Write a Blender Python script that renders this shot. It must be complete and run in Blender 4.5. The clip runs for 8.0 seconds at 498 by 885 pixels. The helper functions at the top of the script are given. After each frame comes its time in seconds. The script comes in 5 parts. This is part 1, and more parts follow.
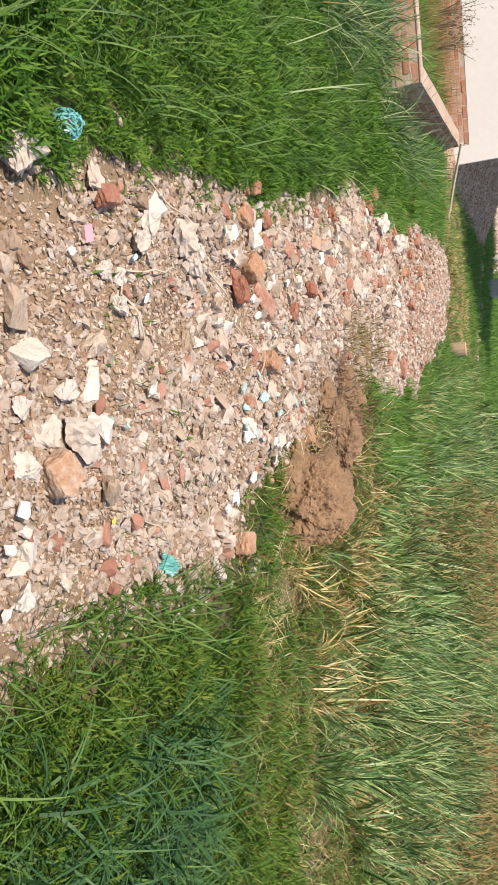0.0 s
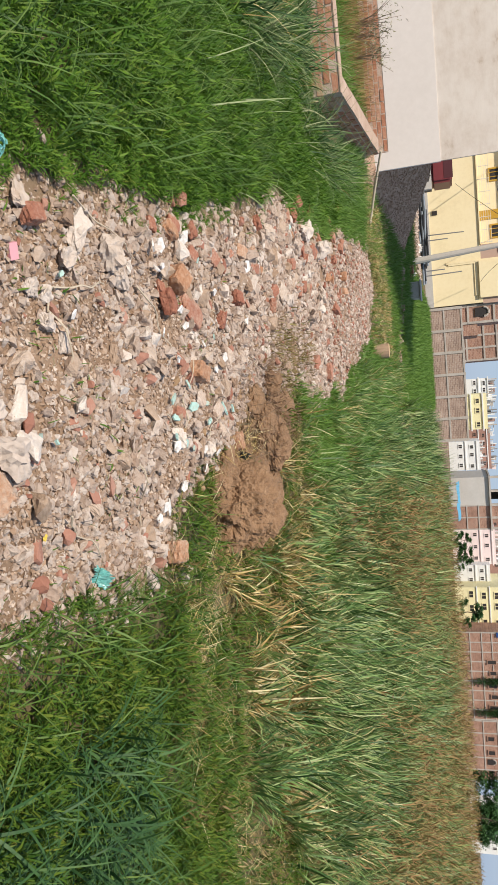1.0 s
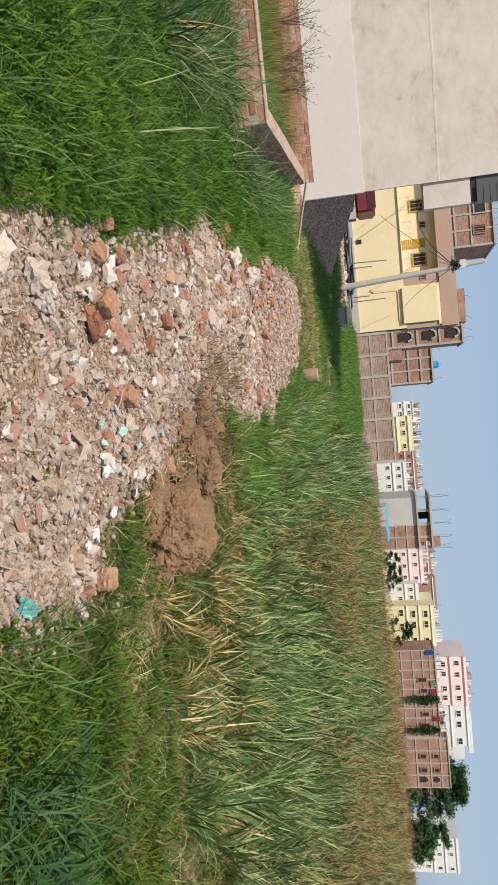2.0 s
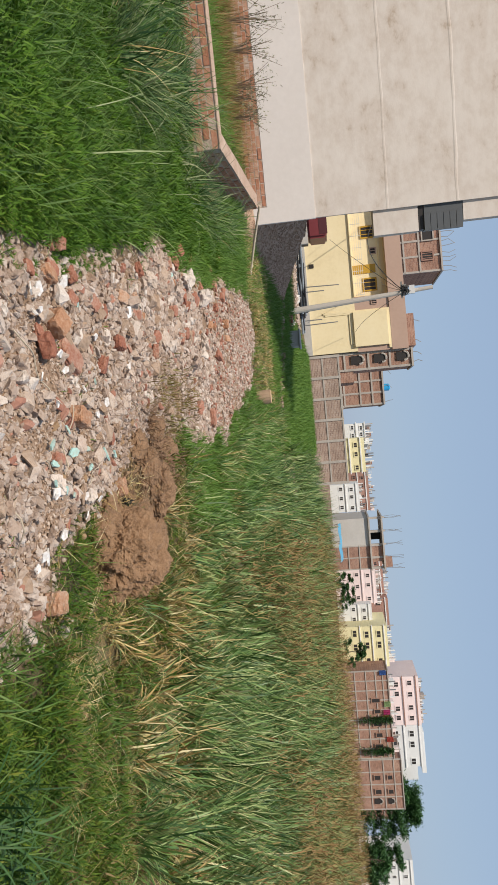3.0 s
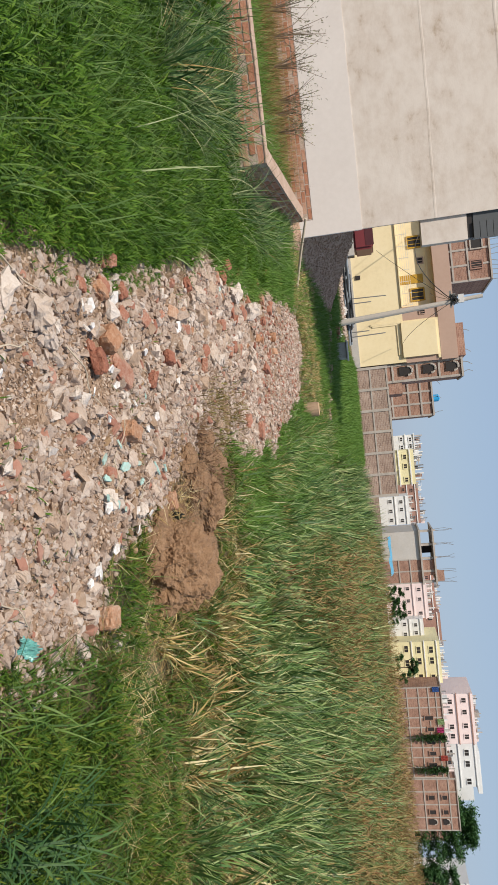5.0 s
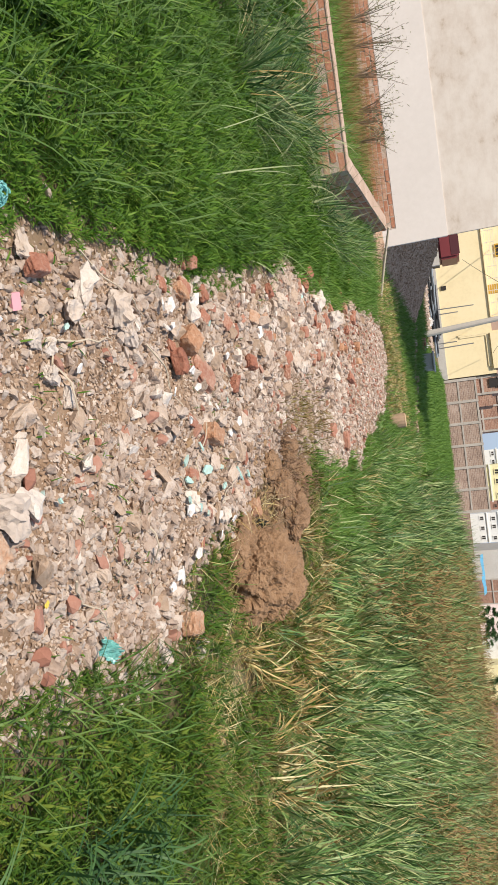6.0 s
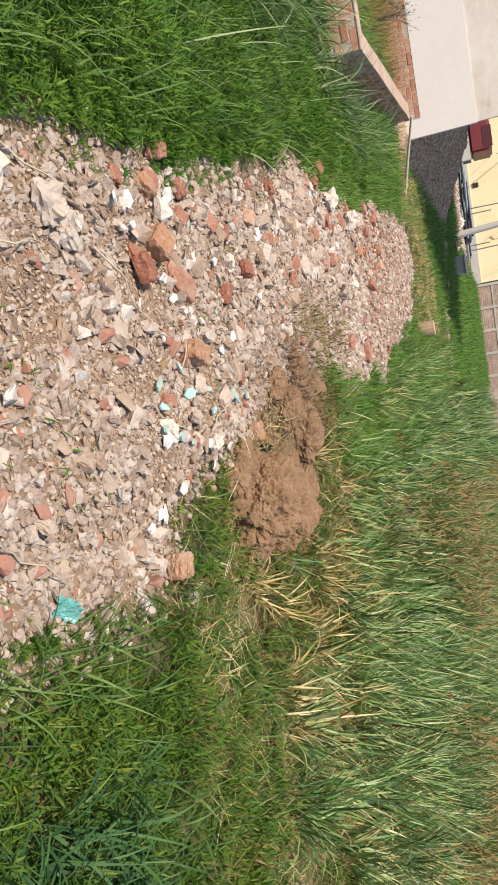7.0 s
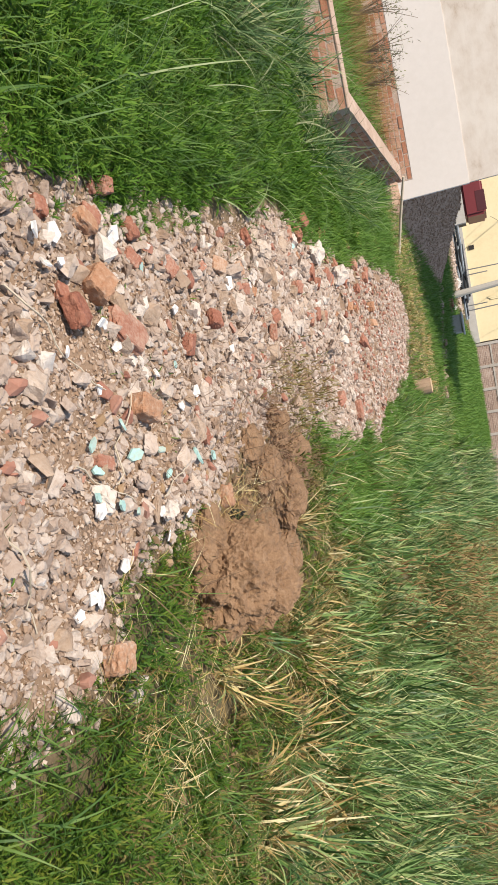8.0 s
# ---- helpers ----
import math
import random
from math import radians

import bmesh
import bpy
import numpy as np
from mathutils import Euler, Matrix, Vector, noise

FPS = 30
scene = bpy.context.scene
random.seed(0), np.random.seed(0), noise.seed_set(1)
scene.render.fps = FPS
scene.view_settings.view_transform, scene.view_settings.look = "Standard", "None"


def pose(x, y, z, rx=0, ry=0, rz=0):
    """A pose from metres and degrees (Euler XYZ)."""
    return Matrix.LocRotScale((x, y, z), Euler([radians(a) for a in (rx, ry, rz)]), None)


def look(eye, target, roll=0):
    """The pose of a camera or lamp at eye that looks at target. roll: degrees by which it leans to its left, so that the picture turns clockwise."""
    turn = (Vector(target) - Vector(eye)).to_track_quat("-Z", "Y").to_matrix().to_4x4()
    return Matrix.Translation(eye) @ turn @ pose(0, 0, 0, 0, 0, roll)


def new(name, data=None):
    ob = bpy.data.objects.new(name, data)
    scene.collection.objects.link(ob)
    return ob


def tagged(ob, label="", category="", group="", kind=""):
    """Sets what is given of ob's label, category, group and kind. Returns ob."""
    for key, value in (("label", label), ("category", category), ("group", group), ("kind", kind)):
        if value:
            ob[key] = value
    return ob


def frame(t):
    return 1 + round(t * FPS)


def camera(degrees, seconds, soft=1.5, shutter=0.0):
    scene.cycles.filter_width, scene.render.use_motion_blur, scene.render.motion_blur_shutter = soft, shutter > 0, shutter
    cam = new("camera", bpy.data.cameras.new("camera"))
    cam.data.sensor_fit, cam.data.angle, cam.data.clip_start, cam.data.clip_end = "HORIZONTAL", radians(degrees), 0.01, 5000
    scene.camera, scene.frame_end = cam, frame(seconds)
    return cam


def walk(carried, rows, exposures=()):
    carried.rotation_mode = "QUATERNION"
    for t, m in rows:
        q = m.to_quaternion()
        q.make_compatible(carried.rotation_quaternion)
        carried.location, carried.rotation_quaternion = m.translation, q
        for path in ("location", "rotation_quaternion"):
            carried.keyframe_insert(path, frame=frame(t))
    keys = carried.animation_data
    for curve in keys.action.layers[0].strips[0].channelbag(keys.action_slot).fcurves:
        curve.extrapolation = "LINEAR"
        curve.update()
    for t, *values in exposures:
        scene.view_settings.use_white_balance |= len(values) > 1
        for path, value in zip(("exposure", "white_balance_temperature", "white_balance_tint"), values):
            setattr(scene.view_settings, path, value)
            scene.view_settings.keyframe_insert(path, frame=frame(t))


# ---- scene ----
cam = camera(38.9, 8.0, soft=0.7)
PATH = [
    (0, (0.043, -0.038, 1.156), (0.148, 1.814, 0.407), 87.7),
    (0.5, (0.022, -0.073, 1.17), (0.135, 1.812, 0.511), 87.2),
    (1, (0.006, -0.077, 1.175), (0.122, 1.838, 0.612), 86.6),
    (1.5, (0.005, -0.079, 1.181), (0.1, 1.864, 0.717), 86.0),
    (3, (0.009, -0.078, 1.184), (0.023, 1.908, 0.947), 85.3),
    (3.5, (0.004, -0.073, 1.186), (0.006, 1.917, 0.983), 85.2),
    (4, (0.002, -0.074, 1.193), (-0.01, 1.918, 1.017), 84.9),
    (4.5, (0.001, -0.074, 1.187), (-0.019, 1.916, 0.985), 84.7),
    (5, (0.006, -0.054, 1.166), (-0.028, 1.912, 0.8), 84.6),
    (5.2, (0.014, -0.035, 1.158), (-0.026, 1.917, 0.725), 84.6),
    (6.3, (0.094, 0.148, 1.12), (0.022, 2.038, 0.469), 83.0),
    (6.5, (0.102, 0.278, 1.103), (0.1, 2.158, 0.42), 82.5),
    (7, (0.075, 0.467, 1.186), (0.19, 2.335, 0.481), 82.9),
    (7.5, (0.094, 0.645, 1.184), (0.214, 2.511, 0.475), 82.5),
    (8, (0.089, 0.867, 1.214), (0.037, 2.743, 0.523), 80.9),
]
walk(cam, [(t, look(eye, target, roll)) for t, eye, target, roll in PATH],
     [(0, 0.54), (0.5, 0.36), (1.5, 0.17), (3.0, 0.03), (4.5, 0.03), (5.2, 0.11), (6.3, 0.38), (8, 0.40)])

# ---- light ----
SUN = Vector((-0.25, -0.53, 0.81)).normalized()
world = bpy.data.worlds.new("sky")
scene.world = world
world.use_nodes = True
wn = world.node_tree.nodes
sky = wn.new("ShaderNodeTexSky")
sky.sky_type = 'NISHITA'
sky.sun_disc = False
sky.sun_elevation = math.asin(SUN.z)
sky.sun_rotation = math.atan2(SUN.x, SUN.y)
sky.air_density, sky.dust_density, sky.ozone_density = 1.3, 0.9, 2.5
wn["Background"].inputs["Strength"].default_value = 0.12
haze = wn.new("ShaderNodeMix")
haze.data_type = 'RGBA'
haze.inputs[0].default_value = 0.82
haze.inputs[7].default_value = (2.75, 3.65, 5.12, 1)
world.node_tree.links.new(sky.outputs[0], haze.inputs[6])
world.node_tree.links.new(haze.outputs[2], wn["Background"].inputs["Color"])
sun = new("sun", bpy.data.lights.new("sun", 'SUN'))
sun.data.energy, sun.data.angle, sun.data.color = 4.6, radians(0.6), (1.0, 0.90, 0.77)
sun.matrix_world = look((0, 0, 30), Vector((0, 0, 30)) - SUN)


# ---- materials ----
def surface(name, colours, scale=6.0, fine=70.0, rough=0.88, bump=0.35, depth=0.01, rnd="", spread=0.5, metal=0.0, spec=0.3, contrast=0.25, stretch=None):
    """A rough surface whose colour runs over a ramp by noise at two sizes and, if asked, by piece."""
    m = bpy.data.materials.new(name)
    m.use_nodes = True
    n, l = m.node_tree.nodes, m.node_tree.links
    p = n["Principled BSDF"]
    tc = n.new("ShaderNodeTexCoord")
    src = tc.outputs["Object"]
    if stretch:
        mp = n.new("ShaderNodeMapping")
        mp.inputs["Scale"].default_value = stretch
        l.new(src, mp.inputs["Vector"])
        src = mp.outputs[0]
    big, small = n.new("ShaderNodeTexNoise"), n.new("ShaderNodeTexNoise")
    for t, s, d in ((big, scale, 5), (small, fine, 6)):
        t.inputs["Scale"].default_value, t.inputs["Detail"].default_value = s, d
        t.inputs["Roughness"].default_value = 0.65
        l.new(src, t.inputs["Vector"])
    mix = n.new("ShaderNodeMix")
    mix.inputs[0].default_value = 0.45
    l.new(big.outputs["Fac"], mix.inputs[2])
    l.new(small.outputs["Fac"], mix.inputs[3])
    st = n.new("ShaderNodeMapRange")
    st.inputs["From Min"].default_value, st.inputs["From Max"].default_value = contrast, 1 - contrast
    l.new(mix.outputs[0], st.inputs["Value"])
    fac = st.outputs[0]
    if rnd:
        if rnd == "island":
            r = n.new("ShaderNodeNewGeometry").outputs["Random Per Island"]
        else:
            r = n.new("ShaderNodeObjectInfo").outputs["Random"]
        mx = n.new("ShaderNodeMix")
        mx.inputs[0].default_value = spread
        l.new(fac, mx.inputs[2])
        l.new(r, mx.inputs[3])
        fac = mx.outputs[0]
    ramp = n.new("ShaderNodeValToRGB")
    e = ramp.color_ramp.elements
    while len(e) < len(colours):
        e.new(0.5)
    for i, c in enumerate(colours):
        c = c if len(c) == 4 else (*c, i / (len(colours) - 1))
        e[i].position = c[3]
        e[i].color = (*c[:3], 1)
    l.new(fac, ramp.inputs["Fac"])
    l.new(ramp.outputs["Color"], p.inputs["Base Color"])
    p.inputs["Roughness"].default_value = rough
    p.inputs["Metallic"].default_value = metal
    p.inputs["Specular IOR Level"].default_value = spec
    if bump:
        b = n.new("ShaderNodeBump")
        b.inputs["Strength"].default_value, b.inputs["Distance"].default_value = bump, depth
        l.new(small.outputs["Fac"], b.inputs["Height"])
        l.new(b.outputs["Normal"], p.inputs["Normal"])
    return m


def foliage(name, colours, patch=0.9, spread=0.65, thin=0.27, rough=0.55, spec=0.3):
    """Leaves and blades: colour by blade and by patch of ground, part of the light passes through."""
    m = surface(name, colours, scale=patch, fine=9, rough=rough, bump=0, rnd="island", spread=spread, spec=spec, contrast=0.3)
    n, l = m.node_tree.nodes, m.node_tree.links
    tr, mx = n.new("ShaderNodeBsdfTranslucent"), n.new("ShaderNodeMixShader")
    ramp = [k for k in n if k.type == "VALTORGB"][0]
    l.new(ramp.outputs["Color"], tr.inputs["Color"])
    mx.inputs[0].default_value = thin
    l.new(n["Principled BSDF"].outputs[0], mx.inputs[1])
    l.new(tr.outputs[0], mx.inputs[2])
    l.new(mx.outputs[0], n["Material Output"].inputs["Surface"])
    return m


def plain(name, colour, rough=0.6, metal=0.0, vary=0.12):
    lo = tuple(c * (1 - vary) for c in colour)
    hi = tuple(min(1, c * (1 + vary)) for c in colour)
    return surface(name, [lo, hi], scale=3, fine=40, rough=rough, metal=metal, bump=0.1, depth=0.003)


DUST = [(0.17, 0.10, 0.058), (0.275, 0.18, 0.115), (0.375, 0.27, 0.19)]
STONE = [(0.188, 0.1175, 0.0799, 0), (0.282, 0.1974, 0.1429, 0.2), (0.3666, 0.2754, 0.2162, 0.4), (0.4277, 0.3384, 0.2773, 0.6), (0.5029, 0.423, 0.3619, 0.77), (0.6016, 0.5405, 0.4888, 0.9), (0.752, 0.7332, 0.705, 1)]
stone_mat = surface("broken_plaster", STONE, scale=9, fine=60, rnd="object", spread=0.62, bump=0.5, depth=0.008)
piece_mat = surface("broken_plaster_piece", [(0.20, 0.12, 0.075), (0.36, 0.25, 0.17), (0.48, 0.37, 0.29), (0.61, 0.53, 0.46), (0.76, 0.72, 0.68)], scale=1.6, fine=9, rnd="object", spread=0.6, bump=0.45, depth=0.04)
stones_mat = surface("broken_plaster_mix", STONE, scale=24, fine=75, rnd="island", spread=0.5, bump=0.8, depth=0.012)
grit_mat = surface("grit", [(0.21, 0.13, 0.08), (0.32, 0.22, 0.15), (0.42, 0.32, 0.245), (0.58, 0.50, 0.43)], scale=9, fine=80, rnd="island", spread=0.7, bump=0)
red_mat = surface("red_brick", [(0.12, 0.045, 0.03), (0.26, 0.095, 0.058), (0.35, 0.155, 0.10), (0.44, 0.27, 0.195), (0.52, 0.42, 0.34)], scale=18, fine=80, rnd="object", spread=0.35, bump=0.9, depth=0.012, contrast=0.3)
reds_mat = surface("red_brick_bits", [(0.19, 0.075, 0.05), (0.31, 0.145, 0.10), (0.42, 0.255, 0.19)], scale=14, fine=90, rnd="island", spread=0.5, bump=0.4)
orange_mat = surface("orange_brick", [(0.17, 0.075, 0.04), (0.33, 0.155, 0.08), (0.42, 0.235, 0.14), (0.50, 0.36, 0.265), (0.56, 0.47, 0.39)], scale=16, fine=75, rnd="object", spread=0.3, bump=0.9, depth=0.012, contrast=0.3)
grey_mat = surface("old_concrete", [(0.36, 0.29, 0.24), (0.50, 0.42, 0.36), (0.60, 0.53, 0.46)], scale=8, fine=70, rnd="object", spread=0.3, bump=0.6)
brown_mat = surface("brown_stone", [(0.16, 0.10, 0.07), (0.28, 0.19, 0.13), (0.38, 0.28, 0.2)], scale=10, fine=70, rnd="object", spread=0.3, bump=0.5)
white_mat = surface("white_glaze", [(0.42, 0.33, 0.26, 0.0), (0.60, 0.545, 0.49, 0.35), (0.72, 0.70, 0.67, 0.55), (0.80, 0.79, 0.77, 1.0)], scale=22, fine=90, rough=0.45, bump=0.2, spec=0.4, rnd="object", spread=0.25)
teal_mat = surface("turquoise_plaster", [(0.40, 0.32, 0.25, 0.0), (0.36, 0.42, 0.36, 0.3), (0.34, 0.52, 0.47, 0.55), (0.56, 0.63, 0.57, 1.0)], scale=26, fine=90, rnd="object", spread=0.35, bump=0.4)
mud_mat = surface("dried_mud", [(0.115, 0.064, 0.033), (0.255, 0.15, 0.082), (0.37, 0.242, 0.146)], scale=16, fine=95, bump=0.7, depth=0.018)
wallbrick_mat = surface("wall_brick", [(0.20, 0.075, 0.045), (0.36, 0.145, 0.085), (0.44, 0.21, 0.13), (0.50, 0.31, 0.22), (0.56, 0.44, 0.36)], scale=9, fine=38, rnd="object", spread=0.42, bump=0.7, depth=0.015)
mortar_mat = surface("mortar", [(0.35, 0.24, 0.18), (0.47, 0.355, 0.285), (0.57, 0.475, 0.405)], scale=7, fine=45, bump=0.8, depth=0.02)
rod_mat = surface("dry_cane", [(0.40, 0.32, 0.23), (0.55, 0.47, 0.36)], scale=5, fine=40)
lime_mat = surface("lime_cap", [(0.27, 0.165, 0.115), (0.40, 0.285, 0.215), (0.54, 0.43, 0.345)], scale=5, fine=50)

GREEN = [(0.0162, 0.045, 0.0054), (0.0414, 0.1035, 0.0099), (0.081, 0.171, 0.0162), (0.1395, 0.2385, 0.0288), (0.288, 0.297, 0.063)]
leaf_mat = foliage("weed_leaf", GREEN, patch=1.3, spread=0.5, thin=0.3, spec=0.18)
creep_mat = foliage("creeping_leaf", [(0.014, 0.035, 0.005), (0.037, 0.086, 0.010), (0.075, 0.148, 0.016), (0.15, 0.20, 0.026), (0.30, 0.25, 0.06)], patch=1.6, spread=0.5, thin=0.3, spec=0.18)
dry_leaf = foliage("dying_leaf", [(0.07, 0.05, 0.018), (0.15, 0.095, 0.036), (0.23, 0.155, 0.055), (0.17, 0.165, 0.036), (0.38, 0.29, 0.13)], patch=1.6, spread=0.8)
lawn_blade = foliage("lawn_blade", [(0.018, 0.046, 0.009), (0.048, 0.105, 0.018), (0.085, 0.165, 0.030), (0.14, 0.22, 0.048), (0.26, 0.29, 0.09)], spread=0.6)
blue_blade = foliage("broad_blade", [(0.016, 0.046, 0.014), (0.036, 0.094, 0.026), (0.068, 0.145, 0.042), (0.15, 0.22, 0.075)], spread=0.6)
blade_mat = foliage("grass_blade", [(0.0112, 0.0336, 0.009, 0), (0.0403, 0.0952, 0.0224, 0.25), (0.1064, 0.2016, 0.047, 0.45), (0.2128, 0.308, 0.0952, 0.62), (0.3808, 0.4144, 0.168, 0.8), (0.7392, 0.6944, 0.448, 1)], patch=1.8, spread=0.6, thin=0.2, rough=0.45, spec=0.4)
straw_mat = foliage("dry_blade", [(0.18, 0.105, 0.035), (0.38, 0.26, 0.09), (0.54, 0.43, 0.19), (0.70, 0.64, 0.41)], spread=0.8, thin=0.15)
brush_mat = foliage("brown_brush", [(0.084, 0.0426, 0.0179), (0.2128, 0.1064, 0.0403), (0.3136, 0.196, 0.0762), (0.2464, 0.224, 0.0728), (0.1008, 0.1568, 0.0403)], patch=0.9, spread=0.5, thin=0.2, rough=0.6)
lush_mat = foliage("lush_grass", [(0.0324, 0.081, 0.013), (0.081, 0.1728, 0.0238), (0.1404, 0.2538, 0.0389), (0.27, 0.3456, 0.0864)], patch=1.6, spread=0.5)


# ---- shapes ----
def part(name, bm, material, parent=None, label=""):
    me = bpy.data.meshes.new(name)
    bm.to_mesh(me)
    bm.free()
    me.materials.append(material)
    ob = new(name, me)
    if parent:
        ob.parent = parent
    return tagged(ob, label)


def thing(name, label, category, at=(0, 0, 0), rz=0.0, group="", kind=""):
    ob = new(name)
    ob.matrix_basis = pose(*at, 0, 0, rz)
    ob.empty_display_size = 0.1
    return tagged(ob, label, category, group, kind)


def box(bm, x0, x1, y0, y1, z0, z1):
    """Adds a box to bm."""
    m = Matrix.Translation(((x0 + x1) / 2, (y0 + y1) / 2, (z0 + z1) / 2)) @ Matrix.Diagonal((abs(x1 - x0), abs(y1 - y0), abs(z1 - z0), 1))
    bmesh.ops.create_cube(bm, size=1, matrix=m)
    return bm


def boxes(*dims):
    bm = bmesh.new()
    for d in dims:
        box(bm, *d)
    return bm


def tube(points, r0, r1=None, sides=7):
    """A round bar along points, tapering from r0 to r1."""
    bm, rings = bmesh.new(), []
    r1 = r0 if r1 is None else r1
    pts = [Vector(p) for p in points]
    for i, p in enumerate(pts):
        d = (pts[min(i + 1, len(pts) - 1)] - pts[max(i - 1, 0)]).normalized()
        a = d.orthogonal().normalized()
        b = d.cross(a)
        r = r0 + (r1 - r0) * i / (len(pts) - 1)
        rings.append([bm.verts.new(p + r * (math.cos(k * math.tau / sides) * a + math.sin(k * math.tau / sides) * b)) for k in range(sides)])
    for q, s in zip(rings, rings[1:]):
        for k in range(sides):
            bm.faces.new((q[k], q[(k + 1) % sides], s[(k + 1) % sides], s[k]))
    bm.faces.new(rings[0][::-1])
    bm.faces.new(rings[-1])
    return bm


def mesh_np(name, verts, quads, tris, material, smooth=False):
    """A mesh object from arrays of corners and faces."""
    me = bpy.data.meshes.new(name)
    nq, nt = len(quads), len(tris)
    me.vertices.add(len(verts))
    me.vertices.foreach_set("co", np.asarray(verts, np.float32).ravel())
    loops = np.concatenate([np.asarray(quads, np.int32).ravel(), np.asarray(tris, np.int32).ravel()])
    me.loops.add(len(loops))
    me.loops.foreach_set("vertex_index", loops)
    me.polygons.add(nq + nt)
    starts = np.concatenate([np.arange(nq) * 4, nq * 4 + np.arange(nt) * 3]).astype(np.int32)
    me.polygons.foreach_set("loop_start", starts)
    me.update(calc_edges=True)
    me.polygons.foreach_set("use_smooth", np.full(nq + nt, smooth))
    me.materials.append(material)
    return new(name, me)


RS = np.random.RandomState(7)


def rnd(a, b, n):
    return RS.uniform(a, b, n)


def fbm(x, y, scale, octaves=4, seed=0):
    """Smooth noise of about -1 to 1 over arrays of places."""
    out, amp, tot = np.zeros_like(x, dtype=float), 1.0, 0.0
    for o in range(octaves):
        s = scale * 2 ** o
        gx, gy = x * s + 17.3 * o + seed * 5.7, y * s - 9.1 * o + seed * 3.3
        ix, iy = np.floor(gx).astype(np.int64), np.floor(gy).astype(np.int64)
        fx, fy = gx - ix, gy - iy
        fx, fy = fx * fx * (3 - 2 * fx), fy * fy * (3 - 2 * fy)

        def corner(i, j):
            h = (i * 374761393 + j * 668265263 + (o + seed * 13) * 982451653) & 0xFFFFFFFF
            h = ((h ^ (h >> 13)) * 1274126177) & 0xFFFFFFFF
            return ((h ^ (h >> 16)) & 0xFFFF) / 32767.5 - 1
        v = (corner(ix, iy) * (1 - fx) + corner(ix + 1, iy) * fx) * (1 - fy) + (corner(ix, iy + 1) * (1 - fx) + corner(ix + 1, iy + 1) * fx) * fy
        out += v * amp
        tot += amp
        amp *= 0.5
    return out / tot


# ---- ground ----
def rubble_mask(x, y, soft=0.12, bias=0.5):
    """1 inside the spread of rubble, 0 outside, with a ragged edge."""
    left = np.interp(y, [0.0, 1.3, 1.7, 2.2, 3.0, 4.0, 5.4, 7.5, 10.3, 12.9, 14.0], [-0.40, -0.48, -0.55, -0.62, -0.85, -1.09, -1.42, -1.80, -2.26, -2.55, -2.10])
    right = np.interp(y, [0.0, 1.2, 1.8, 2.3, 2.7, 2.9, 3.4, 3.9, 4.1, 5.1, 5.9, 7.3, 9.4, 12.7, 14.0], [0.48, 0.53, 0.60, 0.60, 0.55, 0.40, 0.30, 0.12, 0.0, -0.22, -0.22, -0.06, -0.02, -0.95, -2.0])
    edge = 0.17 * fbm(x, y, 1.7, 4, 5) * (1 + y * 0.08)
    d = np.minimum(x - left, right - x) + edge
    d = np.minimum(d, 14.0 - y)
    return np.clip(d / soft + bias, 0, 1)


def base_height(x, y):
    z = np.interp(y, [-40, 0, 1.4, 2.6, 3.8, 5, 7, 9, 13, 26, 45], [0.1, 0.11, 0.09, 0.03, -0.09, -0.16, -0.20, -0.27, -0.24, -0.13, -0.10])
    return z - 0.1 * np.clip((x - 0.22 - 0.1 * fbm(x, y, 2.2, 3, 8)) / 0.28, 0, 1) * np.clip((6 - y) / 2, 0, 1)


def height(x, y):
    x, y = np.asarray(x, float), np.asarray(y, float)
    near = np.clip((40 - np.hypot(x, y)) / 20, 0, 1)
    z = base_height(x, y) + near * (0.022 * fbm(x, y, 1.1, 3, 2))
    r = rubble_mask(x, y)
    z = z + r * (0.026 * fbm(x, y, 5, 4, 3) + 0.03 * fbm(x, y, 1.8, 2, 4) + 0.014)
    # raised earth behind the low wall
    inside = np.clip((-(x + 3.57) * 0.986 - (y - 8.57) * 0.165 - 0.1) / 0.1, 0, 1) * np.clip(((x + 3.57) * -0.165 + (y - 8.57) * 0.986 - 0.1) / 0.1, 0, 1)
    return z + inside * 0.05 * np.clip((60 - y) / 20, 0, 1)


def h1(x, y):
    return float(height(np.array([x]), np.array([y]))[0])


def axis(fine0, fine1, step, lo, hi, grow=1.22):
    core = list(np.arange(fine0, fine1, step))
    up, s = [], step
    while (up[-1] if up else core[-1]) < hi:
        s *= grow
        up.append((up[-1] if up else core[-1]) + s)
    down, s = [], step
    while (down[-1] if down else core[0]) > lo:
        s *= grow
        down.append((down[-1] if down else core[0]) - s)
    return np.array(down[::-1] + core + up)


GX, GY = axis(-2.8, 1.3, 0.028, -1500, 1500), np.unique(np.concatenate([axis(0.6, 7.0, 0.028, -300, 7.1), np.arange(7.1, 14.2, 0.06), axis(14.2, 15, 0.1, 14.2, 2500)]))
XX, YY = np.meshgrid(GX, GY)
ZZ = height(XX, YY)
nx, ny = len(GX), len(GY)
idx = np.arange(nx * ny).reshape(ny, nx)
gq = np.stack([idx[:-1, :-1], idx[:-1, 1:], idx[1:, 1:], idx[1:, :-1]], -1).reshape(-1, 4)
dust_mat = surface("rubble_dust_and_soil", DUST, scale=4, fine=120, bump=0.7, depth=0.012)
n, l = dust_mat.node_tree.nodes, dust_mat.node_tree.links
at = n.new("ShaderNodeAttribute")
at.attribute_name = "rubble"
soil = n.new("ShaderNodeMix")
soil.data_type = 'RGBA'
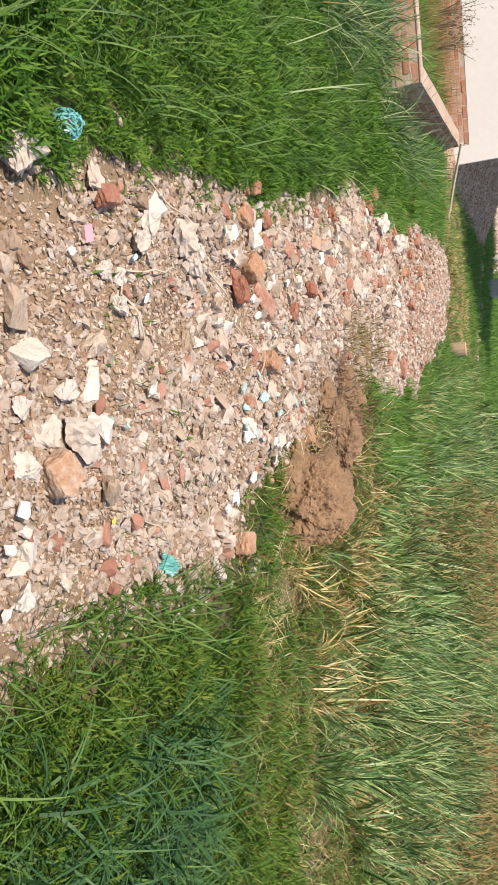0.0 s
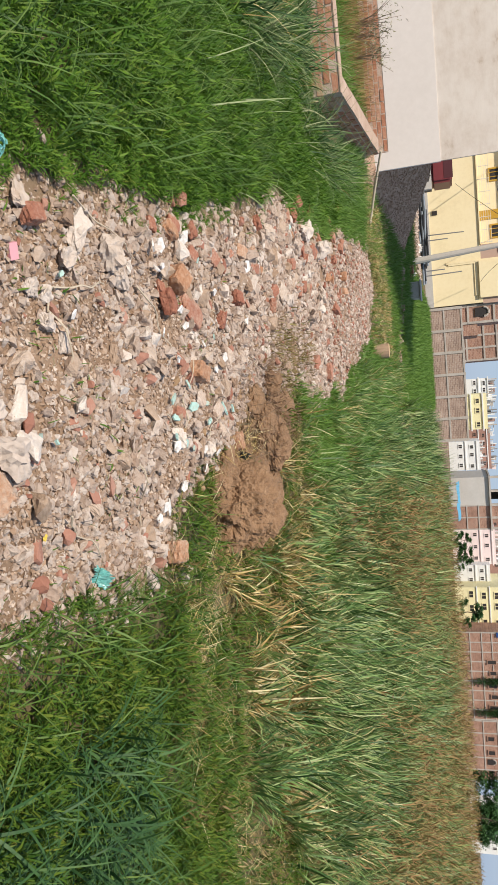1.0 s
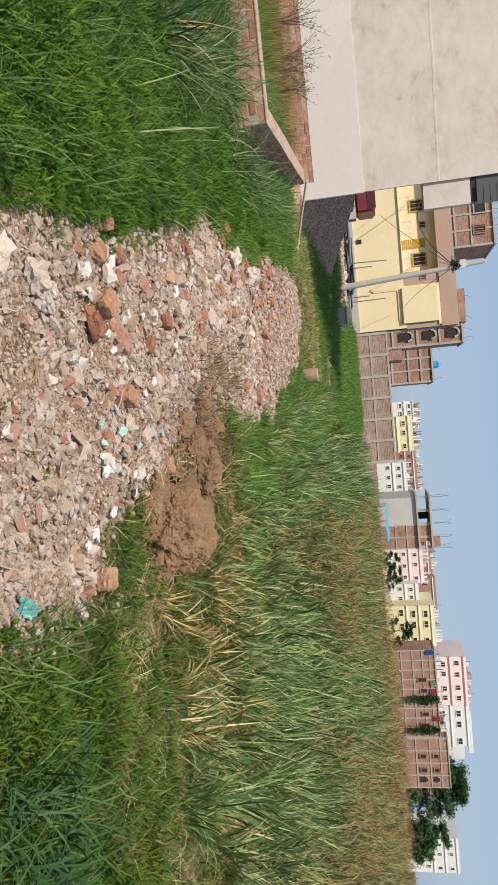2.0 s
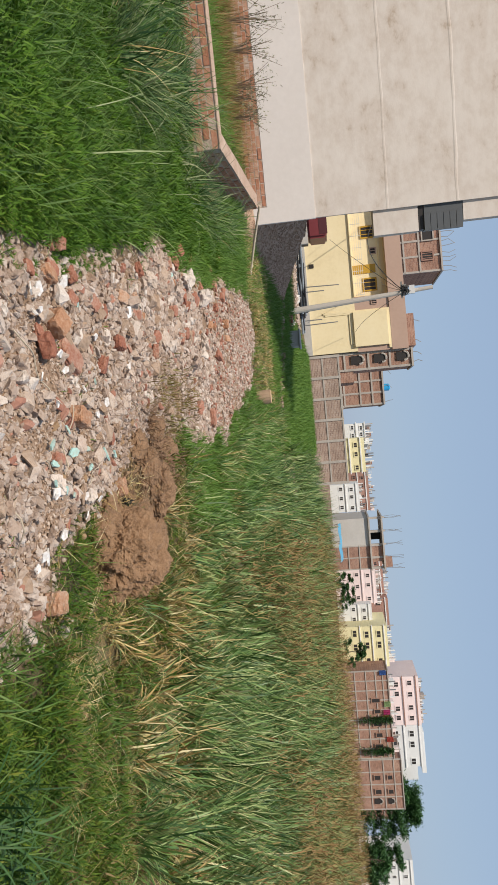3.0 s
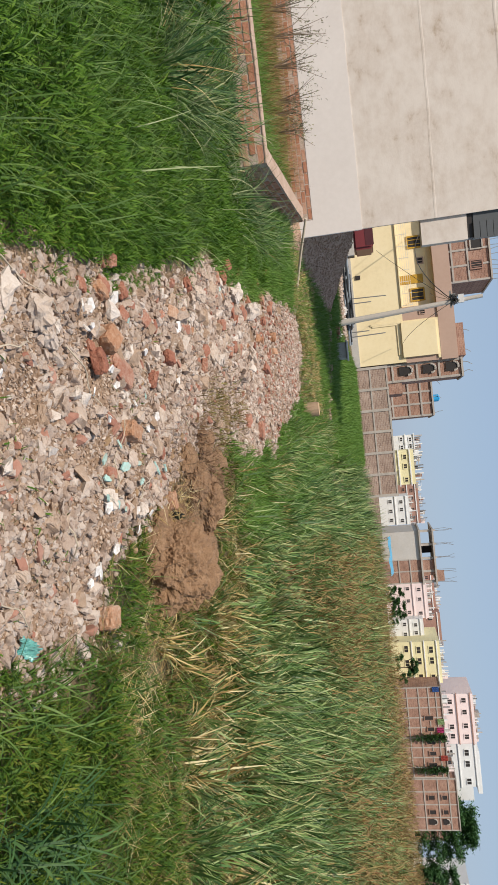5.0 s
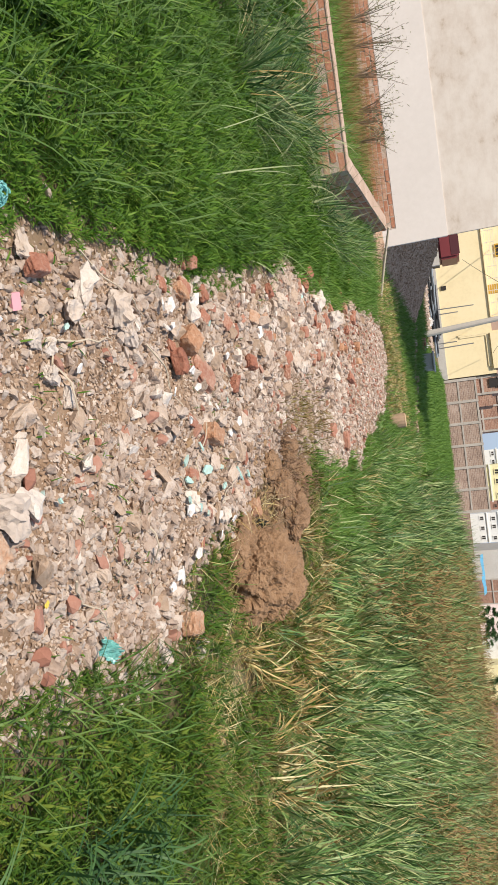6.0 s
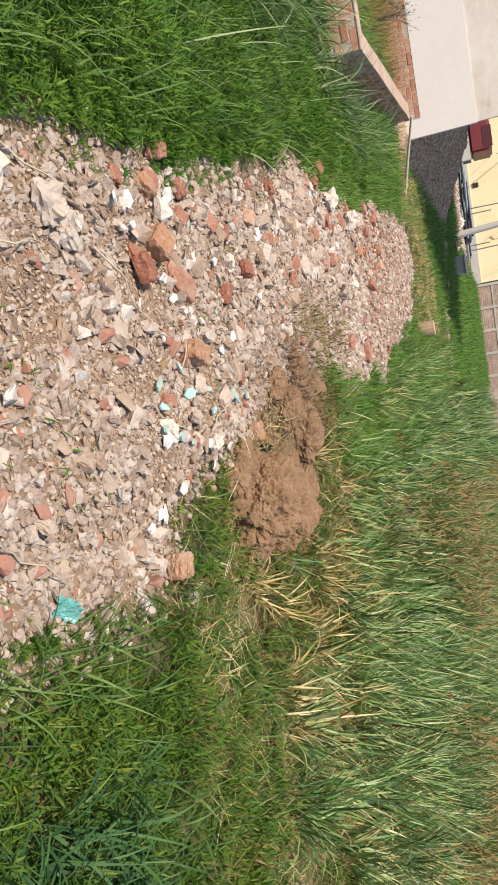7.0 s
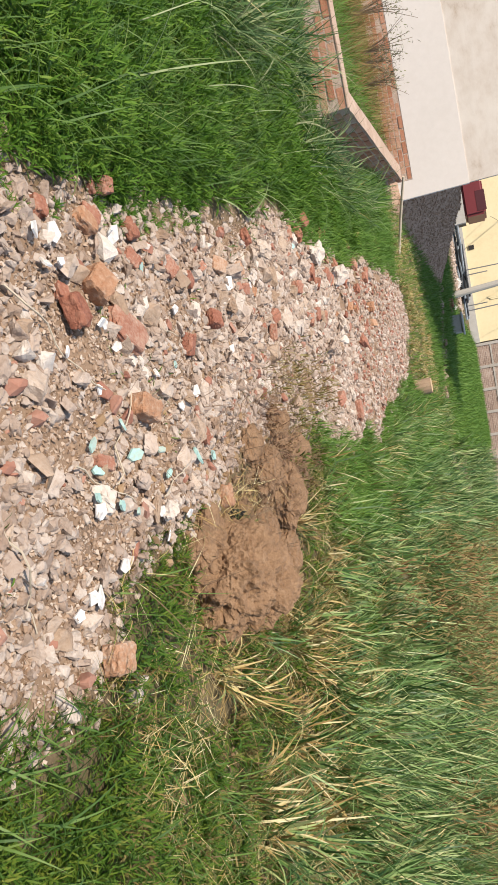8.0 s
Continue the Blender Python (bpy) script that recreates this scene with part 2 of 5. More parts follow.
ramp = [k for k in n if k.type == "VALTORGB"][0]
sr = n.new("ShaderNodeValToRGB")
sr.color_ramp.elements[0].color, sr.color_ramp.elements[1].color = (0.07, 0.06, 0.026, 1), (0.20, 0.148, 0.08, 1)
l.new([k for k in n if k.type == "MAP_RANGE"][0].outputs[0], sr.inputs["Fac"])
l.new(at.outputs["Fac"], soil.inputs[0])
l.new(sr.outputs["Color"], soil.inputs[6])
l.new(ramp.outputs["Color"], soil.inputs[7])
l.new(soil.outputs[2], n["Principled BSDF"].inputs["Base Color"])
ground = mesh_np("ground", np.stack([XX, YY, ZZ], -1).reshape(-1, 3), gq, np.zeros((0, 3), int), dust_mat, smooth=True)
ground.data.attributes.new("rubble", 'FLOAT', 'POINT').data.foreach_set("value", rubble_mask(XX, YY, 0.4, 0.75).ravel().astype(np.float32))
tagged(ground, "pinkish rubble dust and dark soil under the weeds", "ground", kind="structure")


# ---- broken stones ----
def stone_shape(seed, n=13, flat=0.7):
    """An angular lump: the hull of points thrown about a flattened ball. Arrays of corners and triangles."""
    r = random.Random(seed)
    bm = bmesh.new()
    for _ in range(n):
        v = Vector((r.gauss(0, 1), r.gauss(0, 1), r.gauss(0, 1))).normalized() * r.uniform(0.75, 1.0)
        v = Vector((max(-0.72, min(0.72, v.x)), max(-0.66, min(0.66, v.y)) * 0.85, max(-0.6, min(0.6, v.z)) * flat))
        bm.verts.new(v)
    res = bmesh.ops.convex_hull(bm, input=bm.verts)
    bmesh.ops.delete(bm, geom=[g for g in res["geom_interior"] if isinstance(g, bmesh.types.BMVert)], context='VERTS')
    bmesh.ops.triangulate(bm, faces=bm.faces)
    bm.verts.index_update()
    vs = np.array([v.co[:] for v in bm.verts])
    fs = np.array([[v.index for v in f.verts] for f in bm.faces])
    bm.free()
    return vs, fs


def rock_mesh(seed, detail=2, n=15, flat=0.75, rough=0.1):
    """An angular lump with a pitted, broken surface."""
    v, f = stone_shape(seed, n, flat)
    bm = bmesh.new()
    vs = [bm.verts.new(p) for p in v.tolist()]
    for t in f.tolist():
        bm.faces.new([vs[i] for i in t])
    bmesh.ops.subdivide_edges(bm, edges=bm.edges, cuts=detail, use_grid_fill=True)
    for k in bm.verts:
        p = k.co * 2.2 + Vector((seed * 1.7, 0, 0))
        d = rough * noise.noise(p) + rough * 0.7 * noise.noise(p * 2.7) + rough * 0.4 * noise.noise(p * 6)
        k.co += k.co.normalized() * d + Vector((noise.noise(p * 3 + Vector((5, 0, 0))), noise.noise(p * 3 + Vector((0, 5, 0))), 0)) * rough * 0.35
    return bm


SHAPES = [stone_shape(100 + i, 17 + i % 6, 0.55 + 0.08 * (i % 6)) for i in range(24)]
for _v, _f in SHAPES:
    _v *= np.array([1.0, 0.84, 0.74])


def as_arrays(bm):
    bmesh.ops.triangulate(bm, faces=bm.faces)
    bm.verts.index_update()
    out = np.array([v.co[:] for v in bm.verts]), np.array([[v.index for v in f.verts] for f in bm.faces])
    bm.free()
    return out


LUMPS = [as_arrays(rock_mesh(i + 700, 2, 9 + i % 4, 0.4 + 0.11 * (i % 4), 0.17)) for i in range(20)]
GRITS = [stone_shape(300 + i, 7, 0.7) for i in range(8)]


def scatter_stones(name, x, y, size, shapes, material, sink=0.25, lift=0.0):
    vs, fs, off = [], [], 0
    z = height(x, y)
    rot = RS.normal(size=(len(x), 3, 3))
    for i in range(len(x)):
        v, f = shapes[i % len(shapes)]
        q, _ = np.linalg.qr(rot[i])
        w = v @ q.T * size[i]
        w[:, 2] *= 0.8
        low = w[:, 2].min()
        w = w + np.array([x[i], y[i], z[i] + lift - low * (1 - sink) * 0.9 - size[i] * 0.12])
        vs.append(w)
        fs.append(f + off)
        off += len(v)
    return mesh_np(name, np.concatenate(vs), np.zeros((0, 4), int), np.concatenate(fs), material)


def in_rubble(n, y0, y1, power=1.0, least=0.5, patchy=1.1, bias=0.5):
    """n random places on the rubble between two depths."""
    xs, ys = np.zeros(0), np.zeros(0)
    while len(xs) < n:
        y = y0 + (y1 - y0) * RS.uniform(0, 1, n * 3) ** power
        x = RS.uniform(-2.8, 0.8, n * 3)
        k = (rubble_mask(x, y, 0.12 if bias == 0.5 else 0.35, bias) > RS.uniform(least, 1, n * 3)) & (fbm(x, y, 1.5, 3, 77) * patchy + 0.85 - 0.75 * min(1.0, patchy) * np.exp(-((x + 0.24) / 0.2) ** 2 - ((y - 1.75) / 0.5) ** 2) - 0.7 * min(1.0, patchy) * np.exp(-((x + 0.42) / 0.16) ** 2 - ((y - 2.8) / 0.3) ** 2) - 0.75 * min(1.0, patchy) * np.exp(-((x + 0.5 + 0.1 * (y - 6)) / 0.28) ** 2 - ((y - 6.2) / 1.5) ** 2) > RS.uniform(0, 1, n * 3))
        xs, ys = np.concatenate([xs, x[k]]), np.concatenate([ys, y[k]])
    return xs[:n], ys[:n]


rubble = thing("rubble_spread", "spread of broken plaster, brick and concrete over the ground", "rubble", kind="stuff")


def under(ob, top, kind=""):
    ob.parent = top
    return tagged(ob, kind=kind)


x, y = in_rubble(56000, 0.7, 6.5, 1.25, 0.1, 0.0, 0.7)
under(scatter_stones("grit", x, y, 0.004 + 0.013 * RS.uniform(0, 1, len(x)) ** 1.8, GRITS, grit_mat, 0.1), rubble, "stuff")
x, y = in_rubble(16500, 0.7, 8.0, 1.2, 0.1, 1.25, 0.8)
under(scatter_stones("small_stones", x, y, (0.009 + 0.024 * RS.uniform(0, 1, len(x)) ** 1.8) * (0.8 + 0.1 * y) * np.interp(y, [0.8, 2.2], [0.72, 1]), SHAPES, stones_mat), rubble, "stuff")
x, y = in_rubble(2600, 0.8, 8.0, 1.1, 0.2, 1.2, 0.75)
under(scatter_stones("middling_stones", x, y, (0.019 + 0.040 * RS.uniform(0, 1, len(x)) ** 1.7) * (0.8 + 0.07 * y) * np.interp(y, [0.8, 2.4], [0.5, 1]), LUMPS, stones_mat), rubble, "stuff")
x, y = in_rubble(9500, 5.5, 14.0, 1.0, 0.1, 1.1, 0.8)
under(scatter_stones("far_stones", x, y, 0.014 + 0.045 * RS.uniform(0, 1, len(x)) ** 3, SHAPES, stones_mat), rubble, "stuff")
x, y = in_rubble(520, 4.2, 11.5, 1.0, 0.5, 1.6)
k = x < -0.19 * y + 0.25 * fbm(x, y, 0.8, 2, 6)
x, y = x[k], y[k]
under(scatter_stones("far_lumps", x, y, 0.035 + 0.085 * RS.uniform(0, 1, len(x)) ** 1.8, LUMPS, stones_mat, 0.2), rubble, "stuff")
x, y = in_rubble(1500, 0.7, 13.5, 0.8, 0.3, 1.6)
under(scatter_stones("brick_bits", x, y, 0.012 + 0.045 * RS.uniform(0, 1, len(x)) ** 2, SHAPES, reds_mat), rubble, "stuff")
STONE_MESHES = []
for i in range(24):
    bm = rock_mesh(i + 40, 2, 11 + i % 5, 0.5 + 0.1 * (i % 4), 0.11)
    me = bpy.data.meshes.new("stone")
    bm.to_mesh(me)
    bm.free()
    me.materials.append(piece_mat)
    STONE_MESHES.append(me)
x, y = in_rubble(290, 0.8, 8.0, 1.3, 0.5)
s = 0.026 + 0.050 * RS.uniform(0, 1, 290) ** 1.8
for i in range(290):
    ob = new("stone", STONE_MESHES[i % 24])
    ob.parent = rubble
    q = s[i] * (1 + 0.05 * y[i])
    ob.matrix_basis = Matrix.LocRotScale((x[i], y[i], h1(x[i], y[i]) + q * 0.22), Euler(tuple(RS.uniform(-0.6, 0.6, 2)) + (RS.uniform(0, 6.28),)), (q, q, q))


# ---- grass and weeds ----
def blades(name, x, y, z, length, width, azim, lean, droop, material, segs=4, taper=0.7, top=None):
    """Many thin tapering blades in one mesh, each rooted at x, y, z, leaning towards azim and drooping along its length."""
    n = len(x)
    s = np.linspace(0, 1, segs + 1)
    px, pz = np.zeros((n, segs + 1)), np.zeros((n, segs + 1))
    for k in range(segs):
        a = lean + droop * (s[k] + s[k + 1]) / 2
        px[:, k + 1] = px[:, k] + np.sin(a) * length / segs
        pz[:, k + 1] = pz[:, k] + np.cos(a) * length / segs
    cx, cy = np.cos(azim)[:, None], np.sin(azim)[:, None]
    cen = np.stack([x[:, None] + px * cx, y[:, None] + px * cy, z[:, None] + pz], -1)
    tw = RS.uniform(-0.6, 0.6, n)
    side = np.stack([-np.sin(azim + tw), np.cos(azim + tw), RS.uniform(-0.35, 0.35, n)], -1)
    prof = np.minimum(1, 0.55 + 2.5 * s) * (1 - s) ** taper
    w = width[:, None] * prof[None, :] * 0.5
    left = cen - side[:, None, :] * w[..., None]
    right = cen + side[:, None, :] * w[..., None]
    per = 2 * segs + 1
    v = np.empty((n, per, 3))
    v[:, 0:2 * segs:2] = left[:, :segs]
    v[:, 1:2 * segs:2] = right[:, :segs]
    v[:, 2 * segs] = cen[:, segs]
    base = (np.arange(n) * per)[:, None]
    q = np.array([[2 * k, 2 * k + 1, 2 * k + 3, 2 * k + 2] for k in range(segs - 1)]).reshape(-1, 4)
    quads = (base[:, :, None] + q[None]).reshape(-1, 4) if segs > 1 else np.zeros((0, 4), int)
    tris = base + np.array([2 * segs - 2, 2 * segs - 1, 2 * segs])[None]
    ob = mesh_np(name, v.reshape(-1, 3), quads, tris, material)
    return ob


def spots(n, x0, x1, y0, y1, keep):
    xs, ys = np.zeros(0), np.zeros(0)
    while len(xs) < n:
        x, y = RS.uniform(x0, x1, n * 2), RS.uniform(y0, y1, n * 2)
        k = keep(x, y)
        xs, ys = np.concatenate([xs, x[k]]), np.concatenate([ys, y[k]])
    return xs[:n], ys[:n]


def wall_side(x, y):
    """True on the open side of the low wall and the building."""
    u = -(x + 3.57) * 0.986 - (y - 8.57) * 0.165
    v = (x + 3.57) * -0.165 + (y - 8.57) * 0.986
    return ~((u > -0.04) & (v > -0.04))


def low_by_wall(x, y):
    """Shorter growth at the foot of the low wall."""
    u = -(x + 3.57) * 0.986 - (y - 8.57) * 0.165
    v = (x + 3.57) * -0.165 + (y - 8.57) * 0.986
    d = np.where(u > 0, np.abs(v), np.where(v > 0, np.abs(u), np.hypot(u, v)))
    return np.clip(d / 1.2, 0.3, 1)


def weeds(name, n, x0, x1, y0, y1, tall, leaf, keep, material, label, wide=0.17):
    """Leafy low weeds: sprigs of nine leaves round a leaning stem, in tussocks with gaps between."""
    m = n // 9
    sx, sy = spots(m, x0, x1, y0, y1, lambda x, y: keep(x, y) & (fbm(x, y, 5.5, 2, 14) > RS.uniform(-0.75, -0.1, len(x))))
    can = tall * (0.55 + 0.75 * fbm(sx, sy, 2.4, 3, 9) + 0.55 * fbm(sx, sy, 7.5, 2, 10)).clip(0.14) * np.clip(1 - 0.85 * rubble_mask(sx - 0.22, sy) - 0.6 * rubble_mask(sx + 0.1, sy) - 0.45 * rubble_mask(sx + 0.3, sy), 0.12, 1) * low_by_wall(sx, sy)
    can = can * rnd(0.55, 1.15, m)
    az, lean, turn = rnd(0, 6.283, m), rnd(0.0, 0.7, m), rnd(0, 6.283, m)
    f = np.tile(np.linspace(0.12, 1.0, 9), m)
    k = np.repeat(np.arange(m), 9)
    h = can[k] * f ** 0.7
    x, y = sx[k] + np.cos(az[k]) * h * np.tan(lean[k]), sy[k] + np.sin(az[k]) * h * np.tan(lean[k])
    size = 1.2 * leaf * rnd(0.8, 1.35, m)[k] * (1.25 - 0.55 * f) * rnd(0.75, 1.25, m * 9) * np.clip(0.45 + can[k] / tall, 0.5, 1)
    a = turn[k] + np.tile(np.arange(9) * 2.4, m) + rnd(-0.4, 0.4, m * 9)
    ob = blades(name, x, y, height(x, y) + h, size, size * wide * rnd(0.8, 1.3, m * 9), a, 1.15 - 0.75 * f + rnd(-0.25, 0.25, m * 9), rnd(0.2, 0.9, m * 9), material, segs=2, taper=0.45)
    return tagged(ob, label, "weeds", kind="stuff")


def left_lawn(x, y):
    edge = (rubble_mask(x + 0.05 + 0.02 * y, y) > 0.3) & (fbm(x, y, 3.5, 3, 23) + 0.05 < RS.uniform(-0.2, 0.5, len(x)))
    return (rubble_mask(x, y) < RS.uniform(0, 0.9, len(x))) & ~edge & wall_side(x, y) & (x < -0.35 - 0.12 * y) & (x > -0.6 - 0.55 * y)


def right_lawn(x, y):
    bare = np.hypot((x - 0.42) / 0.42, (y - 4.5) / 0.95) < 1
    thin = (fbm(x, y, 1.3, 3, 21) > RS.uniform(0.05, 0.5, len(x))) | ((np.hypot((x - 0.5) / 0.55, (y - 3.5) / 0.9) < 1) & (RS.uniform(0, 1, len(x)) < 0.65))
    return (rubble_mask(x, y) < RS.uniform(0, 0.55, len(x))) & (x > 0.1) & (x < 0.75 * y + 0.9) & ~bare & ~(thin & (y > 2.6))


weeds("low_weeds", 80000, -3.2, -0.35, 0.7, 4.2, 0.17, 0.046, left_lawn, leaf_mat, "dense low green leafy weeds beside the rubble")
weeds("low_weeds", 64000, -5.2, -0.9, 4.0, 9.5, 0.16, 0.066, left_lawn, leaf_mat, "dense low green leafy weeds before the brick wall")
weeds("low_weeds", 90000, 0.3, 3.2, 0.7, 3.6, 0.12, 0.039, right_lawn, creep_mat, "low green creeping weeds with grass blades")
weeds("low_weeds", 40000, 0.1, 5.0, 3.4, 6.8, 0.11, 0.052, right_lawn, creep_mat, "thin low weeds between tufts of tall grass")
weeds("dry_weeds", 30000, 0.1, 5.0, 2.5, 6.6, 0.13, 0.042, lambda x, y: right_lawn(x, y) & (1.3 * fbm(x, y, 1.0, 3, 71) + 0.10 * (y - 3.0) + 0.5 * (np.hypot((x - 0.5) / 0.6, (y - 3.5) / 0.9) < 1) > RS.uniform(-0.15, 0.35, len(x))), dry_leaf, "dying brown and olive weeds between the grass tufts")
weeds("dry_weeds", 7000, -4.2, -0.7, 13.2, 17.6, 0.07, 0.085, lambda x, y: (rubble_mask(x, y) < 0.4) & wall_side(x, y) & (fbm(x, y, 0.8, 3, 47) > RS.uniform(-0.6, 0.1, len(x))), straw_mat, "yellow trodden grass strip behind the rubble", 0.14)
weeds("dry_weeds", 4500, -3.4, 1.4, 6.5, 17.0, 0.06, 0.07, lambda x, y: (rubble_mask(x, y) < 0.5) & (rubble_mask(x, y - 0.6, 1.2, 1.0) > RS.uniform(0.1, 0.9, len(x))) & wall_side(x, y), dry_leaf, "trodden yellow and brown weeds round the end of the rubble")
# longer grass blades standing out of the weeds
x, y = spots(4600, -3.4, -0.4, 0.8, 6.0, lambda x, y: left_lawn(x, y) & (rubble_mask(x + 0.25, y) < RS.uniform(0, 1, len(x))))
n = len(x)
tagged(blades("grass_blades", x, y, height(x, y) + 0.03, rnd(0.10, 0.32, n), rnd(0.004, 0.010, n), rnd(0, 6.283, n), rnd(0.1, 0.8, n), rnd(0.3, 1.6, n), lawn_blade, 5), "single long grass blades among the weeds", "grass", kind="stuff")
x, y = spots(4200, 0.3, 3.0, 0.7, 4.6, right_lawn)
n = len(x)
tagged(blades("grass_blades", x, y, height(x, y) + 0.02, rnd(0.08, 0.24, n), rnd(0.003, 0.010, n), rnd(0, 6.283, n), rnd(0.2, 1.0, n), rnd(0.3, 1.6, n), lawn_blade, 5), "single long grass blades among the weeds", "grass", kind="stuff")


weeds("low_weeds", 16000, -0.5, 2.4, 5.3, 9.2, 0.12, 0.055, lambda x, y: (rubble_mask(x, y) < RS.uniform(0, 0.5, len(x))) & (np.hypot((x - 0.3) / 0.4, (y - 4.8) / 0.9) > 1), creep_mat, "thin low weeds between rubble and tall grass")
# green sprouts inside the rubble
x, y = in_rubble(1600, 0.9, 7.0, 1.0, 0.1, 0.0)
k = fbm(x, y, 2.2, 3, 91) > 0.22
x, y = x[k], y[k]
n = len(x)
tagged(blades("sprouts", x, y, height(x, y) + 0.01, rnd(0.02, 0.05, n), rnd(0.003, 0.008, n), rnd(0, 6.283, n), rnd(0.2, 1.3, n), rnd(0.2, 1.0, n), leaf_mat, 3, 0.5), "small green sprouts between the broken stones", "weeds", kind="stuff")
x, y = spots(900, -1.0, 0.1, 4.6, 7.4, lambda x, y: (np.hypot((x + 0.35 + 0.1 * (y - 6)) / 0.4, (y - 6.0) / 1.3) < RS.uniform(0.2, 1.1, len(x))))
n = len(x)
tagged(blades("sprouts", x, y, height(x, y), rnd(0.05, 0.14, n), rnd(0.005, 0.011, n), rnd(0, 6.283, n), rnd(0.1, 1.1, n), rnd(0.2, 1.0, n), dry_leaf, 3, 0.5), "thin yellowing grass growing through the rubble", "weeds", kind="stuff")
# broad bluish blades nearest the path, and long pale single blades
x, y = spots(1500, 0.75, 2.3, 0.7, 2.2, lambda x, y: (fbm(x, y, 1.5, 2, 15) > -0.1) & (x > 0.75 + 0.15 * y))
n = len(x)
tagged(blades("broad_blades", x, y, height(x, y) + 0.03, rnd(0.14, 0.34, n), rnd(0.006, 0.013, n), rnd(0, 6.283, n), rnd(0.2, 0.9, n), rnd(0.4, 1.6, n), blue_blade, 6, 0.5), "broad bluish-green grass blades", "grass", kind="stuff")
x, y = spots(34, -3.4, -1.3, 3.2, 6.8, left_lawn)
n = len(x)
tagged(blades("long_blades", x, y, height(x, y) + 0.05, rnd(0.30, 0.62, n), rnd(0.005, 0.010, n), rnd(0, 6.283, n), rnd(0.2, 0.7, n), rnd(0.6, 1.5, n), foliage("pale_blade", [(0.16, 0.24, 0.08), (0.30, 0.36, 0.16), (0.45, 0.46, 0.28)]), 8, 0.5), "long pale arching grass blades over the weeds", "grass", kind="stuff")


def field_edge(y):
    """Where the tall grass begins."""
    return np.interp(y, [3.6, 4.5, 6, 9, 14, 20, 40], [1.2, 1.05, 0.95, 0.7, 0.6, 0.6, 1.2])


def tufts(name, cx, cy, count, length, material, label, width=0.009, spread=0.16, lean=0.5, droop=0.9, rise=0.0, bent=0.22, rim=0.0):
    """Tufts of long blades; each fans out from its own root, some blades bent over; rim: lower towards the edge of the field."""
    per = RS.poisson(count * RS.uniform(0.4, 1.5, len(cx))).clip(4)
    k = np.repeat(np.arange(len(cx)), per)
    n = len(k)
    az = rnd(0, 6.283, n)
    r = spread * np.sqrt(rnd(0, 1, n))
    size = RS.uniform(0.5, 1.3, len(cx)) * np.interp(cy, [3.4, 5.5, 8.0, 13.0], [0.58, 0.74, 0.86, 1.0])
    if rim:
        size = size * np.clip(0.45 + 0.5 * (cx - field_edge(cy)) / rim, 0.45, 1.0)
    size = size[k]
    bend, tip = RS.uniform(0, 6.283, len(cx))[k], RS.uniform(0, 0.22, len(cx))[k]
    x, y = cx[k] + r * np.cos(az), cy[k] + r * np.sin(az)
    a = np.where(rnd(0, 1, n) < 0.3, bend, az) + rnd(-0.9, 0.9, n)
    ln = np.abs(RS.normal(0, lean, n)) + 0.05 + tip
    L = length * size * rnd(0.25, 1.12, n)
    over = np.where(rnd(0, 1, n) < bent, rnd(1.0, 2.0, n), 0)
    ob = blades(name, x, y, height(x, y) - 0.01 + rise, L, width * rnd(0.6, 1.4, n), a, ln, rnd(0.1, droop, n) + over, material, 5, 0.6)
    return tagged(ob, label, "tall grass", kind="stuff")


def cane_land(x, y):
    return (x > field_edge(y) + 0.25 * fbm(x, y, 0.8, 2, 31)) & (x < 0.75 * y + 1.2) & (y > 4.5 + 2.0 * fbm(x, y, 0.8, 3, 33))


cx, cy = spots(330, 0.6, 8.0, 3.7, 8.0, cane_land)
kx, ky = spots(70, 0.7, 4.6, 3.7, 6.2, cane_land)
tufts("dry_grass", kx, ky, 42, 0.5, straw_mat, "pale flattened straw tufts at the edge of the tall grass", 0.013, 0.15, 0.75, 1.0)
tufts("tall_grass", cx, cy, 42, 0.68, blade_mat, "tall green grass in dense upright tufts", 0.018, 0.10, 0.24, 0.7, rim=1.0)
tufts("dry_grass", cx[::2], cy[::2], 22, 0.58, straw_mat, "bleached straw-coloured blades in the tall grass", 0.017, 0.12, 0.5, 1.0, rim=0.9)
cx, cy = spots(620, -0.6, 13.0, 7.8, 16.0, cane_land)
tufts("tall_grass", cx, cy, 40, 0.92, blade_mat, "tall green grass in dense upright tufts", 0.023, 0.13, 0.22, 0.7, rim=1.6)
tufts("dry_grass", cx[::4], cy[::4], 18, 0.85, straw_mat, "bleached straw-coloured blades in the tall grass", 0.018, 0.2, 0.42, 0.7, rim=2.0)
cx, cy = spots(760, -1.0, 30.0, 14.0, 40.0, cane_land)
tufts("tall_grass", cx, cy, 40, 1.12, blade_mat, "tall green grass in a wide field", 0.034, 0.3, 0.2, 0.7, rim=2.5)


